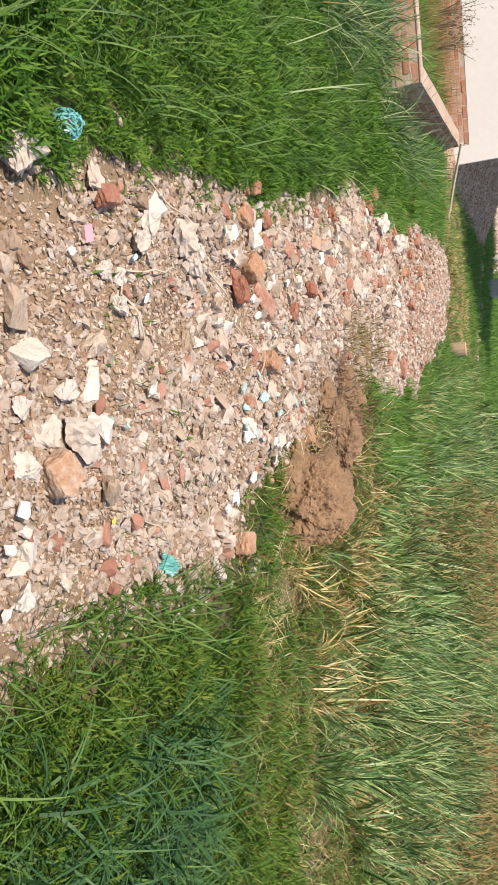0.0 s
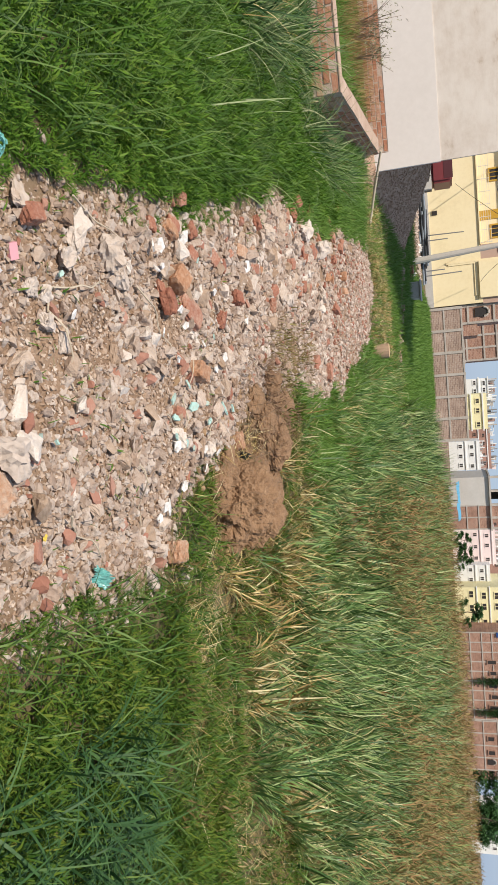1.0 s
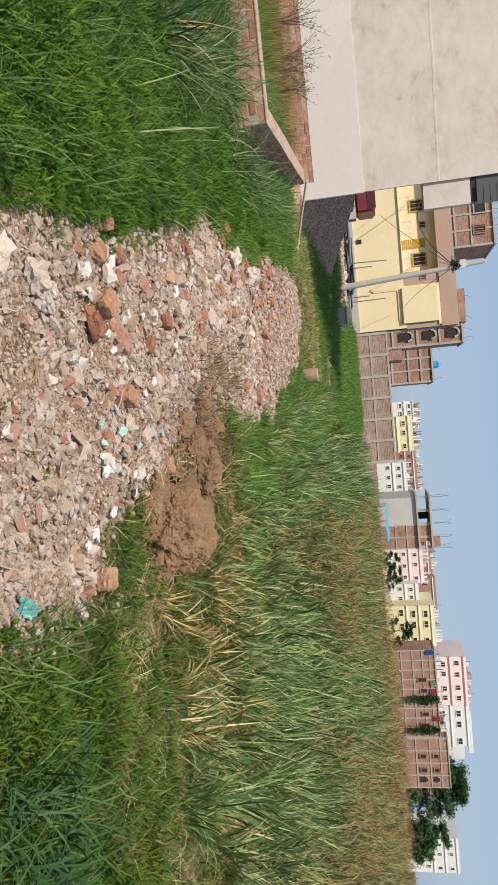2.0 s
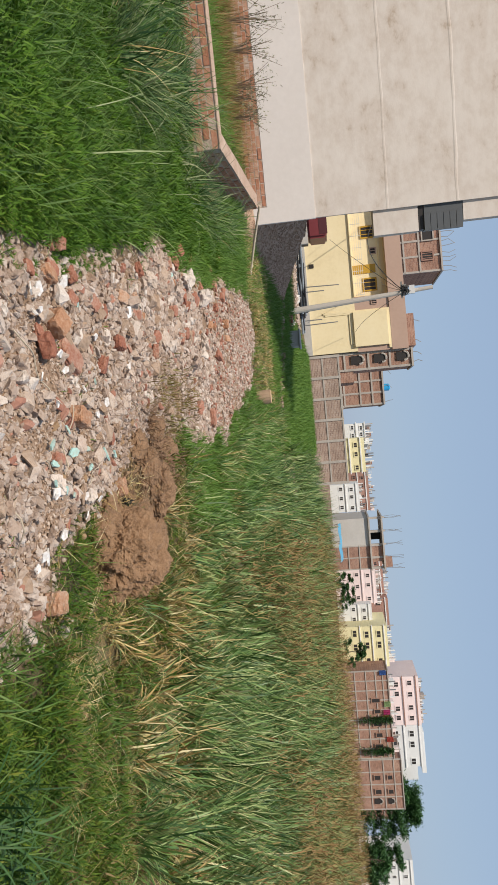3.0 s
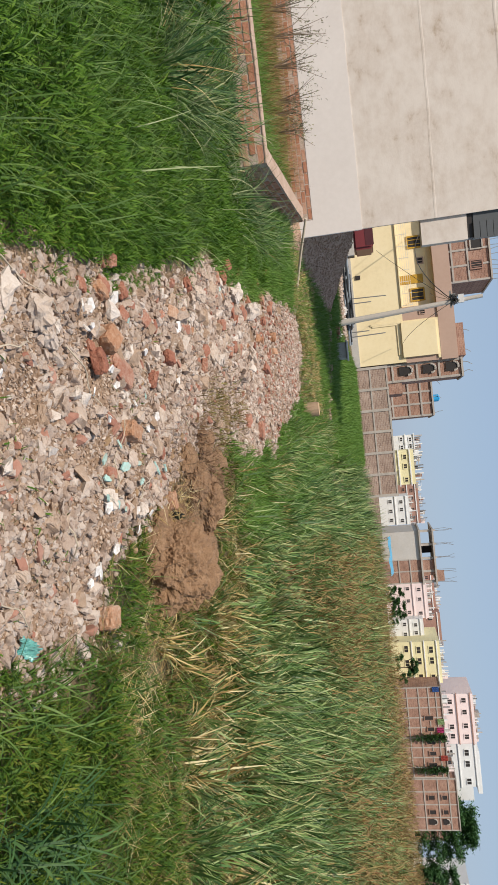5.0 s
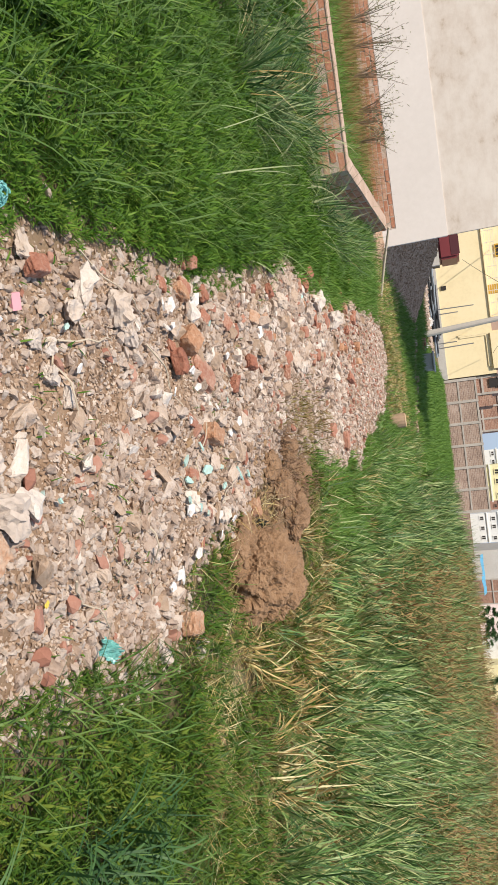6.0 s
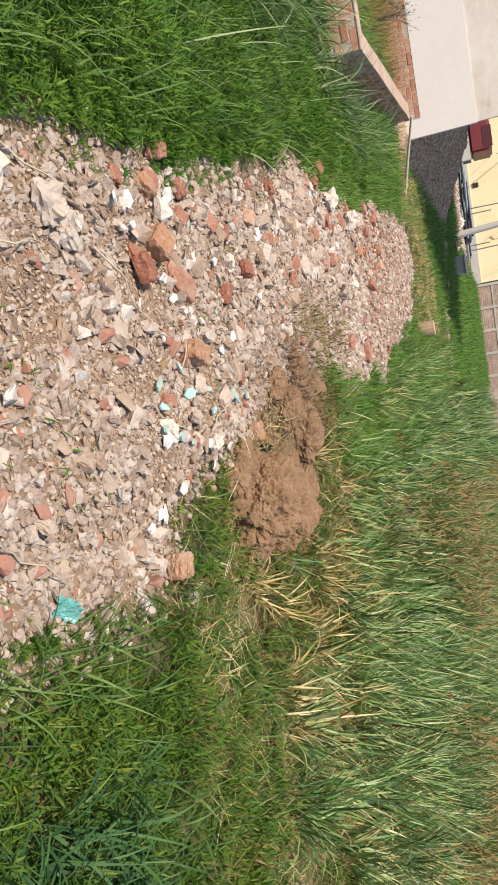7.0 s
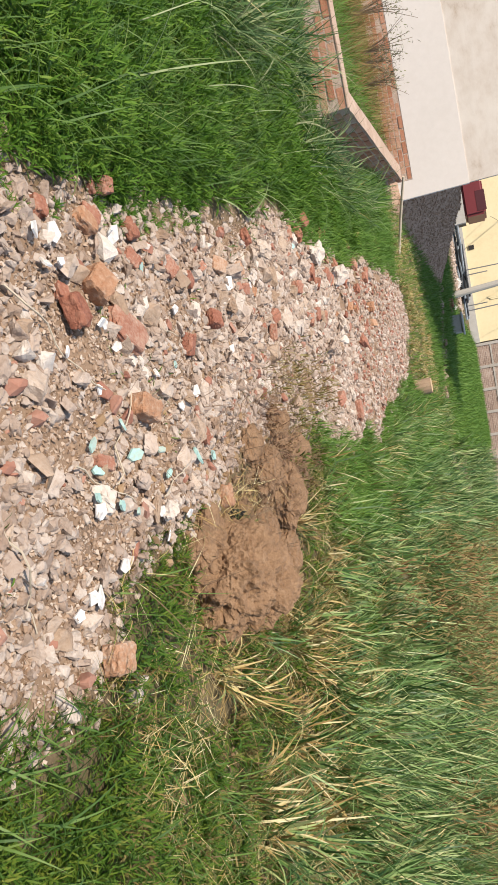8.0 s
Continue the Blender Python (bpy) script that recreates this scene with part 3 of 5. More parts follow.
kx = np.array([0.98, 0.92, 1.25, 1.05, 1.62, 1.45, 1.9, 2.2, 2.6, 2.05, 1.2, 0.55, 3.0, 0.62])
ky = np.array([4.35, 4.8, 4.1, 3.85, 4.0, 4.5, 4.2, 4.6, 4.4, 4.9, 5.3, 5.35, 5.0, 6.2])
tufts("dry_grass", kx, ky, 60, 0.42, straw_mat, "bright bleached straw tuft beside the mud", 0.012, 0.07, 0.8, 0.8)
tufts("tall_grass", kx, ky, 30, 0.45, blade_mat, "green blades in the bleached tufts", 0.011, 0.08, 0.6, 0.9)
x, y = spots(13000, 0.2, 5.0, 2.7, 7.0, lambda x, y: (rubble_mask(x, y) < 0.4) & (x < 0.8 * y) & (fbm(x, y, 1.1, 3, 55) + 0.2 > RS.uniform(-0.3, 0.6, len(x))))
n = len(x)
tagged(blades("straw_litter", x, y, height(x, y) + rnd(0.003, 0.07, n), rnd(0.05, 0.2, n), rnd(0.003, 0.007, n), rnd(0, 6.283, n), rnd(1.1, 1.6, n), rnd(-0.2, 0.3, n), straw_mat, 2), "dry straw litter on bare brown soil", "litter", kind="stuff")

# low, lush grass behind the rubble
def lush(x, y):
    return (x < 0.35 * (y - 8) + 0.9) & (x > -0.36 * y + 0.2) & wall_side(x, y) & ~((x < -4.2) & (y > 14.2) & (y < 24)) & ~((x < -4.6) & (y > 29)) & ~((x < -0.7) & (y > 13.0) & (y < 17.4) & (RS.uniform(0, 1, len(x)) < 0.55)) & (np.abs((x + 4.2) * 0.737 + (y - 23.0) * 0.676) > 0.32) & (rubble_mask(x, y) < 0.4) & ~cane_land(x, y)


x, y = spots(60000, -12, 3, 6.0, 44.0, lush)
n = len(x)
far = 1 + np.clip((y - 8) / 12, 0, 2.5)
tagged(blades("lush_grass", x, y, height(x, y) - 0.01, rnd(0.10, 0.24, n) * (0.7 + 0.3 * far), 0.009 * far * rnd(0.7, 1.3, n), rnd(0, 6.283, n), rnd(0.05, 0.8, n), rnd(0.1, 0.9, n), lush_mat, 2), "bright green short grass behind the rubble", "grass", kind="stuff")

x, y = spots(42000, -4.5, 1.4, 6.0, 17.0, lambda x, y: (x < 0.12 * (y - 6) + 0.75) & (x > -0.36 * y + 0.2) & ((y < 13.0) | (x > -0.7)) & wall_side(x, y) & (rubble_mask(x, y) < 0.3) & (fbm(x, y, 0.9, 3, 44) > RS.uniform(-0.9, -0.1, len(x))))
n = len(x)
tagged(blades("lush_grass", x, y, height(x, y) - 0.01, rnd(0.10, 0.30, n) * np.clip(rubble_mask(x, y, 1.0, 1.0) * -0.6 + 1.1, 0.5, 1), 0.012 * rnd(0.7, 1.3, n), rnd(0, 6.283, n), rnd(0.05, 0.9, n), rnd(0.1, 1.2, n), lush_mat, 2), "bright green grass between the rubble and the tall grass", "grass", kind="stuff")

cx, cy = spots(270, -1.5, 1.8, 6.0, 18.0, lambda x, y: (x > -0.06 * y + 0.3) & (x < 0.1 * (y - 6) + 1.0) & (rubble_mask(x, y, 0.5, 0.8) < 0.3))
tufts("grass_tuft", cx, cy, 24, 0.42, blade_mat, "loose tuft of green blades before the tall grass", 0.014, 0.1, 0.4, 1.1)
tufts("dry_grass", cx[::2], cy[::2], 16, 0.40, straw_mat, "pale dry blades in the short grass", 0.011, 0.1, 0.6, 1.1)

# brown brush over the tall grass
def brush_land(x, y):
    return (x > 0.12 * y + 0.4) & (x < 0.8 * y + 1) & (1.5 * fbm(x, y, 0.5, 3, 41) + 0.06 * (y - 10) + 0.5 * (x / y - 0.45) > RS.uniform(-0.2, 0.3, len(x)))


cx, cy = spots(640, 0.5, 30, 11.0, 40.0, brush_land)
kx, ky = spots(200, 0.5, 11, 5.6, 12.0, brush_land)
cx, cy = np.concatenate([cx, kx]), np.concatenate([cy, ky])
per = 58
k = np.repeat(np.arange(len(cx)), per)
n = len(k)
wide = RS.uniform(0.1, 0.4, len(cx))[k]
x, y = cx[k] + RS.normal(0, 1, n) * wide, cy[k] + RS.normal(0, 1, n) * wide
z = height(x, y) + (0.3 + 0.92 * rnd(0, 1, n) ** 0.9) * np.clip(0.55 + 1.3 * x / y, 0.6, 1.08) * np.interp(y, [5, 8, 12], [0.5, 0.75, 1.0]) * RS.uniform(0.7, 1.05, len(cx))[k]
tagged(blades("dry_brush", x, y, z, rnd(0.05, 0.20, n) * (1 + y * 0.015), rnd(0.007, 0.015, n) * (1 + y * 0.05), rnd(0, 6.283, n), rnd(0.1, 1.5, n), rnd(0, 1.0, n), brush_mat, 2, 0.5), "brown flowering brush rising over the tall grass", "brush", kind="stuff")


# ---- low brick wall and the plastered building ----
def turned(name, label, category, u, v, z, kind=""):
    """A thing whose x runs along the front of the low wall (to the right) and whose y runs away along its side."""
    return thing(name, label, category, (-3.57 - u * 0.986 - v * 0.165, 8.57 - u * 0.165 + v * 0.986, z), 9.5, kind=kind)


BRICK = [boxes((0, 0.214, 0, 0.012, 0, 0.071)), boxes((0, 0.208, 0.002, 0.014, 0.003, 0.072)), boxes((0.006, 0.219, -0.003, 0.01, 0.001, 0.073))]
BRICK_MESH = []
for bm in BRICK:
    for v in bm.verts:
        v.co += Vector((random.uniform(-1, 1), random.uniform(-0.3, 0.3), random.uniform(-1, 1))) * 0.004
    me = bpy.data.meshes.new("brick")
    bm.to_mesh(me)
    bm.free()
    me.materials.append(wallbrick_mat)
    BRICK_MESH.append(me)


def brick_face(parent, length, courses, z0, place, skip=0.05, limit=400):
    """Single bricks laid in courses; place maps (along, up) to a matrix."""
    count = 0
    for c in range(courses):
        s = -0.118 * (c % 2)
        while s < length - 0.1 and count < limit:
            if s >= -0.02 and random.random() > skip:
                ob = new("brick", BRICK_MESH[random.randrange(3)])
                ob.parent = parent
                ob.matrix_basis = place(s, z0 + c * 0.09) @ pose(0, random.uniform(-0.007, 0.003), random.uniform(-0.004, 0.004), 0, random.uniform(-0.7, 0.7), random.uniform(-1.4, 1.4))
                count += 1
            s += 0.237


wall = turned("low_brick_wall", "low unplastered red brick wall with a rough lime-dusted top", "wall", 0, 0, 0, "structure")
part("core", boxes((-4.5, -0.004, 0.004, 0.238, -0.7, 0.085), (-0.238, -0.004, 0.236, 5.15, -0.7, 0.085)), mortar_mat, wall)
cap = boxes((-4.5, 0.004, -0.003, 0.246, 0.086, 0.1), (-0.246, 0.004, 0.248, 5.15, 0.086, 0.1))
bmesh.ops.subdivide_edges(cap, edges=cap.edges, cuts=14)
for v in cap.verts:
    v.co += Vector((noise.noise(v.co * 9), noise.noise(v.co * 9 + Vector((7, 0, 0))), noise.noise(v.co * 7 + Vector((0, 5, 0))))) * 0.013
part("cap", cap, lime_mat, wall, "pale lime and mortar crust on the wall top")
brick_face(wall, 4.3, 5, -0.365, lambda s, z: pose(-0.225 - s, 0, z), 0.01)
brick_face(wall, 5.1, 5, -0.365, lambda s, z: pose(0, s, z, 0, 0, 90), 0.01)

plaster_mat = surface("cement_plaster", [(0.32, 0.235, 0.17, 0.0), (0.46, 0.37, 0.295, 0.17), (0.58, 0.50, 0.435, 0.33), (0.645, 0.575, 0.515, 0.6), (0.685, 0.62, 0.56, 1.0)], scale=0.7, fine=3.2, bump=0.25, depth=0.02, contrast=0.31, stretch=(1.0, 1.0, 1.5))
band_mat = surface("pale_plaster", [(0.62, 0.56, 0.52), (0.72, 0.66, 0.62)], scale=0.8, fine=9, bump=0.15)
house = turned("plastered_building", "tall bare cement-plastered building on a brick plinth", "building", -0.17, 6.3, 0)
bm = boxes((-9, -0.02, 0, 0.1, 1.2, 12.0))
part("wall", bm, plaster_mat, house)
part("wall_band", boxes((-9, -0.006, -0.014, 0.1, 0.2, 1.2), (-0.34, -0.006, -0.014, 0.1, -0.6, 0.2)), band_mat, house, "paler smooth plaster band")
for z, t in ((2.7, 0.003), (4.1, 0.005), (5.5, 0.003)):
    bm = boxes((-9, -0.02, -t, 0.01, z - 0.09, z + 0.09))
    for v in bm.verts:
        if v.co.y < 0:
            v.co.z = z + (v.co.z - z) * 0.15
    bmesh.ops.subdivide_edges(bm, edges=[e for e in bm.edges if e.calc_length() > 3], cuts=60)
    for v in bm.verts:
        v.co.y += 0.7 * t * (noise.noise(v.co * 2.5) + 0.3) * (1 if v.co.y < 0 else 0)
        v.co.z += 0.03 * noise.noise(v.co * 1.2 + Vector((3, 0, 0)))
    part("lift_joint", bm, plaster_mat, house)
part("plinth", boxes((-9, -0.345, -0.007, 0.3, -0.6, 0.2)), mortar_mat, house)
brick_face(house, 6.2, 7, -0.43, lambda s, z: pose(-0.58 - s, -0.011, z), 0.02, 190)
bm = bmesh.new()
vs = [bm.verts.new(p) for p in ((-0.02, 0.1, -0.6), (-4.4, 9, -0.6), (-9, 9, -0.6), (-9, 0.1, -0.6), (-0.02, 0.1, 12.0), (-4.4, 9, 12.0), (-9, 9, 12.0), (-9, 0.1, 12.0))]
for f in ((0, 1, 5, 4), (1, 2, 6, 5), (2, 3, 7, 6), (4, 5, 6, 7)):
    bm.faces.new([vs[i] for i in f])
part("side_wall", bm, plaster_mat, house)


# ---- mud ----
n = 3800
x, y = RS.normal(0.42, 0.36, n), RS.normal(4.6, 0.62, n)
under(scatter_stones("crumbs", x, y, 0.006 + 0.04 * RS.uniform(0, 1, n) ** 4, SHAPES, surface("mud_crumbs", [(0.17, 0.10, 0.055), (0.28, 0.18, 0.10), (0.38, 0.26, 0.16)], scale=9, fine=60, rnd="island", spread=0.5), 0.2), rubble, "stuff")
mud = thing("mud_heap", "heap of dried brown mud clods with torn roots", "mud heap", (0.55, 4.3, h1(0.55, 4.3)))
for cx, cy, r, tall in ((0.60, 3.95, 0.28, 0.9), (0.40, 3.72, 0.17, 0.6), (0.74, 4.36, 0.24, 0.85), (0.52, 4.62, 0.18, 0.5), (0.16, 4.62, 0.16, 0.6), (0.32, 5.02, 0.20, 0.6), (0.0, 4.45, 0.11, 0.6), (-0.10, 5.02, 0.14, 0.6), (0.70, 5.0, 0.17, 0.5), (0.36, 4.3, 0.12, 0.5), (0.10, 5.45, 0.15, 0.5), (0.86, 3.95, 0.12, 0.6)):
    bm = bmesh.new()
    bmesh.ops.create_icosphere(bm, subdivisions=6 if r > 0.22 else 5 if r > 0.13 else 4, radius=1)
    for v in bm.verts:
        p = v.co.copy() + Vector((cx * 7, cy * 7, 0))
        k = 1 + 0.28 * noise.noise(p * 1.3) + 0.16 * noise.noise(p * 3.1) + 0.10 * noise.noise(p * 7) + 0.05 * noise.noise(p * 14) + 0.034 * noise.noise(p * 25) + 0.016 * noise.noise(p * 50) - 0.8 * max(0.0, 0.07 - abs(noise.noise(p * 2.6)))
        v.co = Vector((v.co.x * r * k, v.co.y * r * k * 1.1, v.co.z * r * k * tall))
    bmesh.ops.translate(bm, verts=bm.verts, vec=(cx - 0.55, cy - 4.3, h1(cx, cy) - mud.location.z + r * tall * 0.25))
    part("clod", bm, mud_mat, mud)
n = 1300
x, y = RS.normal(0.3, 0.42, n), RS.normal(4.7, 0.65, n)
tagged(blades("torn_roots", x, y, height(x, y) + 0.04 + rnd(0, 0.12, n), rnd(0.06, 0.25, n), rnd(0.002, 0.005, n), rnd(0, 6.283, n), rnd(0.6, 1.7, n), rnd(0, 1.2, n), foliage("root", [(0.06, 0.035, 0.02), (0.14, 0.085, 0.045), (0.27, 0.19, 0.10)], thin=0.05), 4), "dry brown roots and straw on the mud", "roots", kind="stuff")


rootx, rooty = RS.normal(0.12, 0.22, 16), RS.normal(5.1, 0.35, 16)
tufts("dead_tuft", rootx, rooty, 55, 0.2, foliage("dead_blade", [(0.12, 0.06, 0.035), (0.22, 0.12, 0.065), (0.36, 0.24, 0.13)], thin=0.05), "brown dead grass roots torn from the ground", 0.006, 0.09, 0.9, 1.2, 0.06)
tufts("live_tuft", np.array([0.42, 0.62, 0.3]), np.array([4.1, 5.3, 5.9]), 26, 0.22, lawn_blade, "small green tuft growing in the mud", 0.006, 0.04, 0.5, 0.8, 0.08)


# ---- single pieces on the rubble ----
def slab_mesh(seed, w, d, t, corners=6, rough=0.02):
    """A flat broken piece with an irregular outline."""
    r = random.Random(seed)
    bm = bmesh.new()
    pts = []
    for i in range(corners):
        a = math.tau * (i + r.uniform(-0.3, 0.3)) / corners
        k = r.uniform(0.75, 1.05)
        pts.append((math.cos(a) * w / 2 * k, math.sin(a) * d / 2 * k))
    lo, hi = [bm.verts.new((*p, 0)) for p in pts], [bm.verts.new((p[0] * 0.96, p[1] * 0.96, t * r.uniform(0.85, 1.1))) for p in pts]
    bm.faces.new(lo[::-1])
    bm.faces.new(hi)
    for i in range(corners):
        bm.faces.new((lo[i], lo[(i + 1) % corners], hi[(i + 1) % corners], hi[i]))
    return bm


def brick_mesh(seed, w, d, t):
    """A broken brick: rounded, chipped corners and one end snapped off."""
    bm = bmesh.new()
    bmesh.ops.create_cube(bm, size=2)
    bmesh.ops.subdivide_edges(bm, edges=bm.edges, cuts=6, use_grid_fill=True)
    for v in bm.verts:
        c = v.co.copy()
        k = (abs(c.x) ** 7 + abs(c.y) ** 7 + abs(c.z) ** 7) ** (1 / 7)
        c /= k
        p = c * 1.6 + Vector((seed * 3.7, 0, 0))
        c *= 1 + 0.10 * noise.noise(p) + 0.075 * noise.noise(p * 2.6) + 0.045 * noise.noise(p * 6)
        if c.x > 0.55:
            c.x -= (c.x - 0.55) * (0.5 + 0.9 * noise.noise(Vector((c.y, c.z, seed)) * 1.4))
        v.co = Vector((c.x * w / 2, c.y * d / 2, c.z * t / 2))
    return bm


def lay(ob, x, y, size, tilt=(0, 0), rz=0.0, sink=0.3, lift=0.004):
    """Sets a piece on the ground, sunk a little into the rubble."""
    zs = [c[2] for c in ob.bound_box]
    ob.matrix_basis = pose(x, y, h1(x, y) - min(zs) * (1 - sink) * 0.8 + lift, tilt[0], tilt[1], rz)
    return ob


seed = 500
pale_mat = surface("pale_plaster_lump", [(0.30, 0.21, 0.15), (0.46, 0.37, 0.30), (0.58, 0.50, 0.435), (0.72, 0.67, 0.62)], scale=9, fine=60, rnd="object", spread=0.4, bump=0.7, depth=0.01)
ROCKS = (("pale broken plaster lump lying on the rubble", pale_mat, ((-0.57, 1.29, 0.14), (-0.34, 1.69, 0.05), (-0.26, 1.69, 0.062), (-0.59, 1.60, 0.075), (-0.53, 1.87, 0.09), (-0.45, 1.79, 0.078), (-0.52, 2.09, 0.12), (0.15, 1.20, 0.07), (0.46, 1.28, 0.075), (0.47, 1.44, 0.055), (-0.80, 2.98, 0.095), (-0.63, 3.88, 0.10), (-1.64, 6.87, 0.26), (-1.63, 7.83, 0.25), (-1.28, 5.32, 0.13), (-0.87, 5.61, 0.18), (-1.09, 7.64, 0.25), (0.14, 2.71, 0.10), (0.22, 3.23, 0.085))),
         ("pale broken plaster lump lying on the rubble", stone_mat, ((0.33, 3.33, 0.063), (0.07, 3.41, 0.07), (-0.02, 3.12, 0.09), (0.10, 3.02, 0.085), (-0.30, 2.42, 0.06), (-0.22, 2.6, 0.05), (0.18, 2.2, 0.06), (-0.1, 2.1, 0.055), (0.3, 2.45, 0.06), (-1.05, 5.0, 0.12), (-1.35, 6.3, 0.16), (-0.8, 7.0, 0.18))),
         ("grey old concrete block with rough broken sides", grey_mat, ((-0.35, 1.63, 0.065), (-0.46, 2.21, 0.098), (-0.02, 1.39, 0.075), (0.09, 1.43, 0.12), (0.08, 1.30, 0.085), (0.02, 1.21, 0.06), (0.70, 2.52, 0.075), (0.77, 2.90, 0.10))),
         ("brown weathered stone half sunk in the rubble", brown_mat, ((-0.35, 1.23, 0.065), (-0.32, 1.27, 0.05), (-0.58, 1.83, 0.06), (-0.68, 2.98, 0.08), (-0.75, 3.71, 0.11), (-0.74, 4.36, 0.10), (-0.1, 3.9, 0.09), (-0.9, 3.55, 0.08))))
for label, m, rows in ROCKS:
    for x, y, q in rows:
        seed += 1
        bm = rock_mesh(seed, 4, 13 + seed % 6, 0.5 + 0.1 * (seed % 4), 0.19)
        bmesh.ops.scale(bm, vec=(q * 0.72, q * 0.72, q * 0.72), verts=bm.verts)
        lay(tagged(part("rock", bm, m), label, "rock", "lumps on the rubble"), x, y, q, (seed * 37 % 40 - 20, seed * 53 % 30 - 15), seed * 71 % 360)
for x, y, w, d, t, m, rz, lab in ((0.18, 1.32, 0.108, 0.085, 0.07, orange_mat, 30, "large broken orange brick with worn corners"), (-0.55, 1.65, 0.085, 0.055, 0.045, red_mat, 100, "worn red brick end in the weeds"), (0.65, 2.81, 0.12, 0.10, 0.075, orange_mat, 80, "dusty orange brick half at the edge of the grass"),
                               (0.23, 3.92, 0.115, 0.08, 0.06, orange_mat, 170, "tan brick half lying on the dried mud"), (-0.55, 2.86, 0.115, 0.10, 0.085, orange_mat, 50, "orange broken brick on the rubble"), (-0.43, 2.68, 0.11, 0.08, 0.06, red_mat, 20, "dark red brick fragment on the rubble"), (-0.43, 3.08, 0.20, 0.125, 0.05, red_mat, 70, "flat red brick slab on the rubble"),
                               (-0.15, 3.1, 0.16, 0.085, 0.07, orange_mat, 75, "long orange broken brick on the rubble"), (-0.95, 3.06, 0.07, 0.055, 0.05, red_mat, 10, "red brick bit in the weeds"), (-1.84, 6.62, 0.13, 0.10, 0.08, red_mat, 35, "red brick bit in the weeds"), (-1.09, 9.04, 0.2, 0.11, 0.075, red_mat, 75, "red brick at the far end of the rubble"),
                               (-0.25, 7.99, 0.22, 0.11, 0.08, red_mat, 15, "red brick at the far end of the rubble"), (-1.4, 6.6, 0.16, 0.10, 0.07, red_mat, 140, "red brick among pale lumps"), (-1.5, 7.3, 0.18, 0.1, 0.07, red_mat, 60, "red brick among pale lumps"), (-0.62, 4.05, 0.1, 0.08, 0.06, red_mat, 80, "red brick among pale lumps"), (0.03, 2.74, 0.085, 0.045, 0.04, red_mat, 75, "red brick splinter between pale lumps"),
                               (-1.15, 6.0, 0.15, 0.1, 0.06, red_mat, 100, "red brick among pale lumps"), (-0.05, 3.75, 0.08, 0.05, 0.04, red_mat, 40, "red brick splinter between pale lumps"), (-0.7, 5.2, 0.12, 0.08, 0.05, red_mat, 10, "red brick among pale lumps"), (-0.35, 7.2, 0.18, 0.1, 0.07, red_mat, 120, "red brick among pale lumps"), (-0.36, 1.06, 0.09, 0.06, 0.05, red_mat, 120, "red brick among pale lumps")):
    seed += 1
    lay(tagged(part("brick_piece", brick_mesh(seed, w, d, t), m), lab, "brick", "bricks on the rubble"), x, y, w, (seed * 37 % 30 - 15, seed * 53 % 24 - 12), rz, 0.2, 0.016)
r = random.Random(71)
for i in range(58):
    seed += 1
    y = r.uniform(2.4, 10.5)
    x, w = -0.19 * y - 0.05 + r.uniform(-0.42, 0.34) * (0.6 + 0.1 * y), r.uniform(0.05, 0.105) * (0.8 + 0.09 * y)
    m, lab = (red_mat, "dark red brick splinter among pale lumps") if i % 4 else (orange_mat, "orange brick chip among pale lumps")
    lay(tagged(part("brick_piece", brick_mesh(seed, w, w * 0.7, w * 0.5), m), lab, "brick", "bricks on the rubble"), x, y, w, (r.uniform(-25, 25), r.uniform(-20, 20)), r.uniform(0, 360), 0.2)
for x, y, w, tilt, rz in ((0.24, 1.19, 0.05, 20, 10), (0.33, 1.19, 0.04, -15, 60), (0.48, 1.21, 0.045, 10, 120), (0.43, 2.70, 0.065, 25, 40), (0.46, 2.60, 0.05, -10, 100), (0.36, 2.86, 0.055, 30, 10), (-0.62, 2.47, 0.07, 20, 160), (-0.54, 2.52, 0.045, -30, 70), (-0.78, 3.08, 0.08, 50, 20), (-0.87, 4.38, 0.09, 15, 0), (0.18, 2.67, 0.05, 30, 80),
                          (0.26, 3.67, 0.05, 35, 30), (-0.18, 3.51, 0.05, 10, 20), (-0.36, 1.42, 0.032, 40, 60), (-0.29, 1.80, 0.04, 25, 110), (-0.64, 2.58, 0.07, 20, 30), (-0.57, 2.62, 0.04, 10, 80), (-0.79, 3.07, 0.07, 50, 100), (-0.42, 2.86, 0.045, 25, 60), (0.17, 2.67, 0.06, 30, 20), (0.44, 2.74, 0.075, 15, 150), (0.26, 3.45, 0.055, 30, 70), (0.22, 3.14, 0.05, 20, 10), (0.32, 3.27, 0.06, 35, 120), (-0.2, 2.75, 0.04, 15, 45), (-0.3, 2.6, 0.045, 25, 130), (0.0, 3.45, 0.05, 10, 90), (-0.25, 3.7, 0.06, 30, 20), (-0.6, 3.6, 0.06, 20, 75), (-0.5, 4.3, 0.07, 25, 10), (-0.95, 4.9, 0.08, 30, 50), (-0.36, 2.95, 0.05, 30, 10), (-0.3, 3.3, 0.045, -20, 40), (-0.42, 2.83, 0.05, 40, 90)):
    seed += 1
    lay(tagged(part("tile_piece", slab_mesh(seed, w * 1.1, w * 0.85, 0.006, 5), white_mat), "white glazed tile shard on the rubble", "tile", "tile shards"), x, y, w, (tilt, tilt * 0.5), rz, 0.0, 0.026)
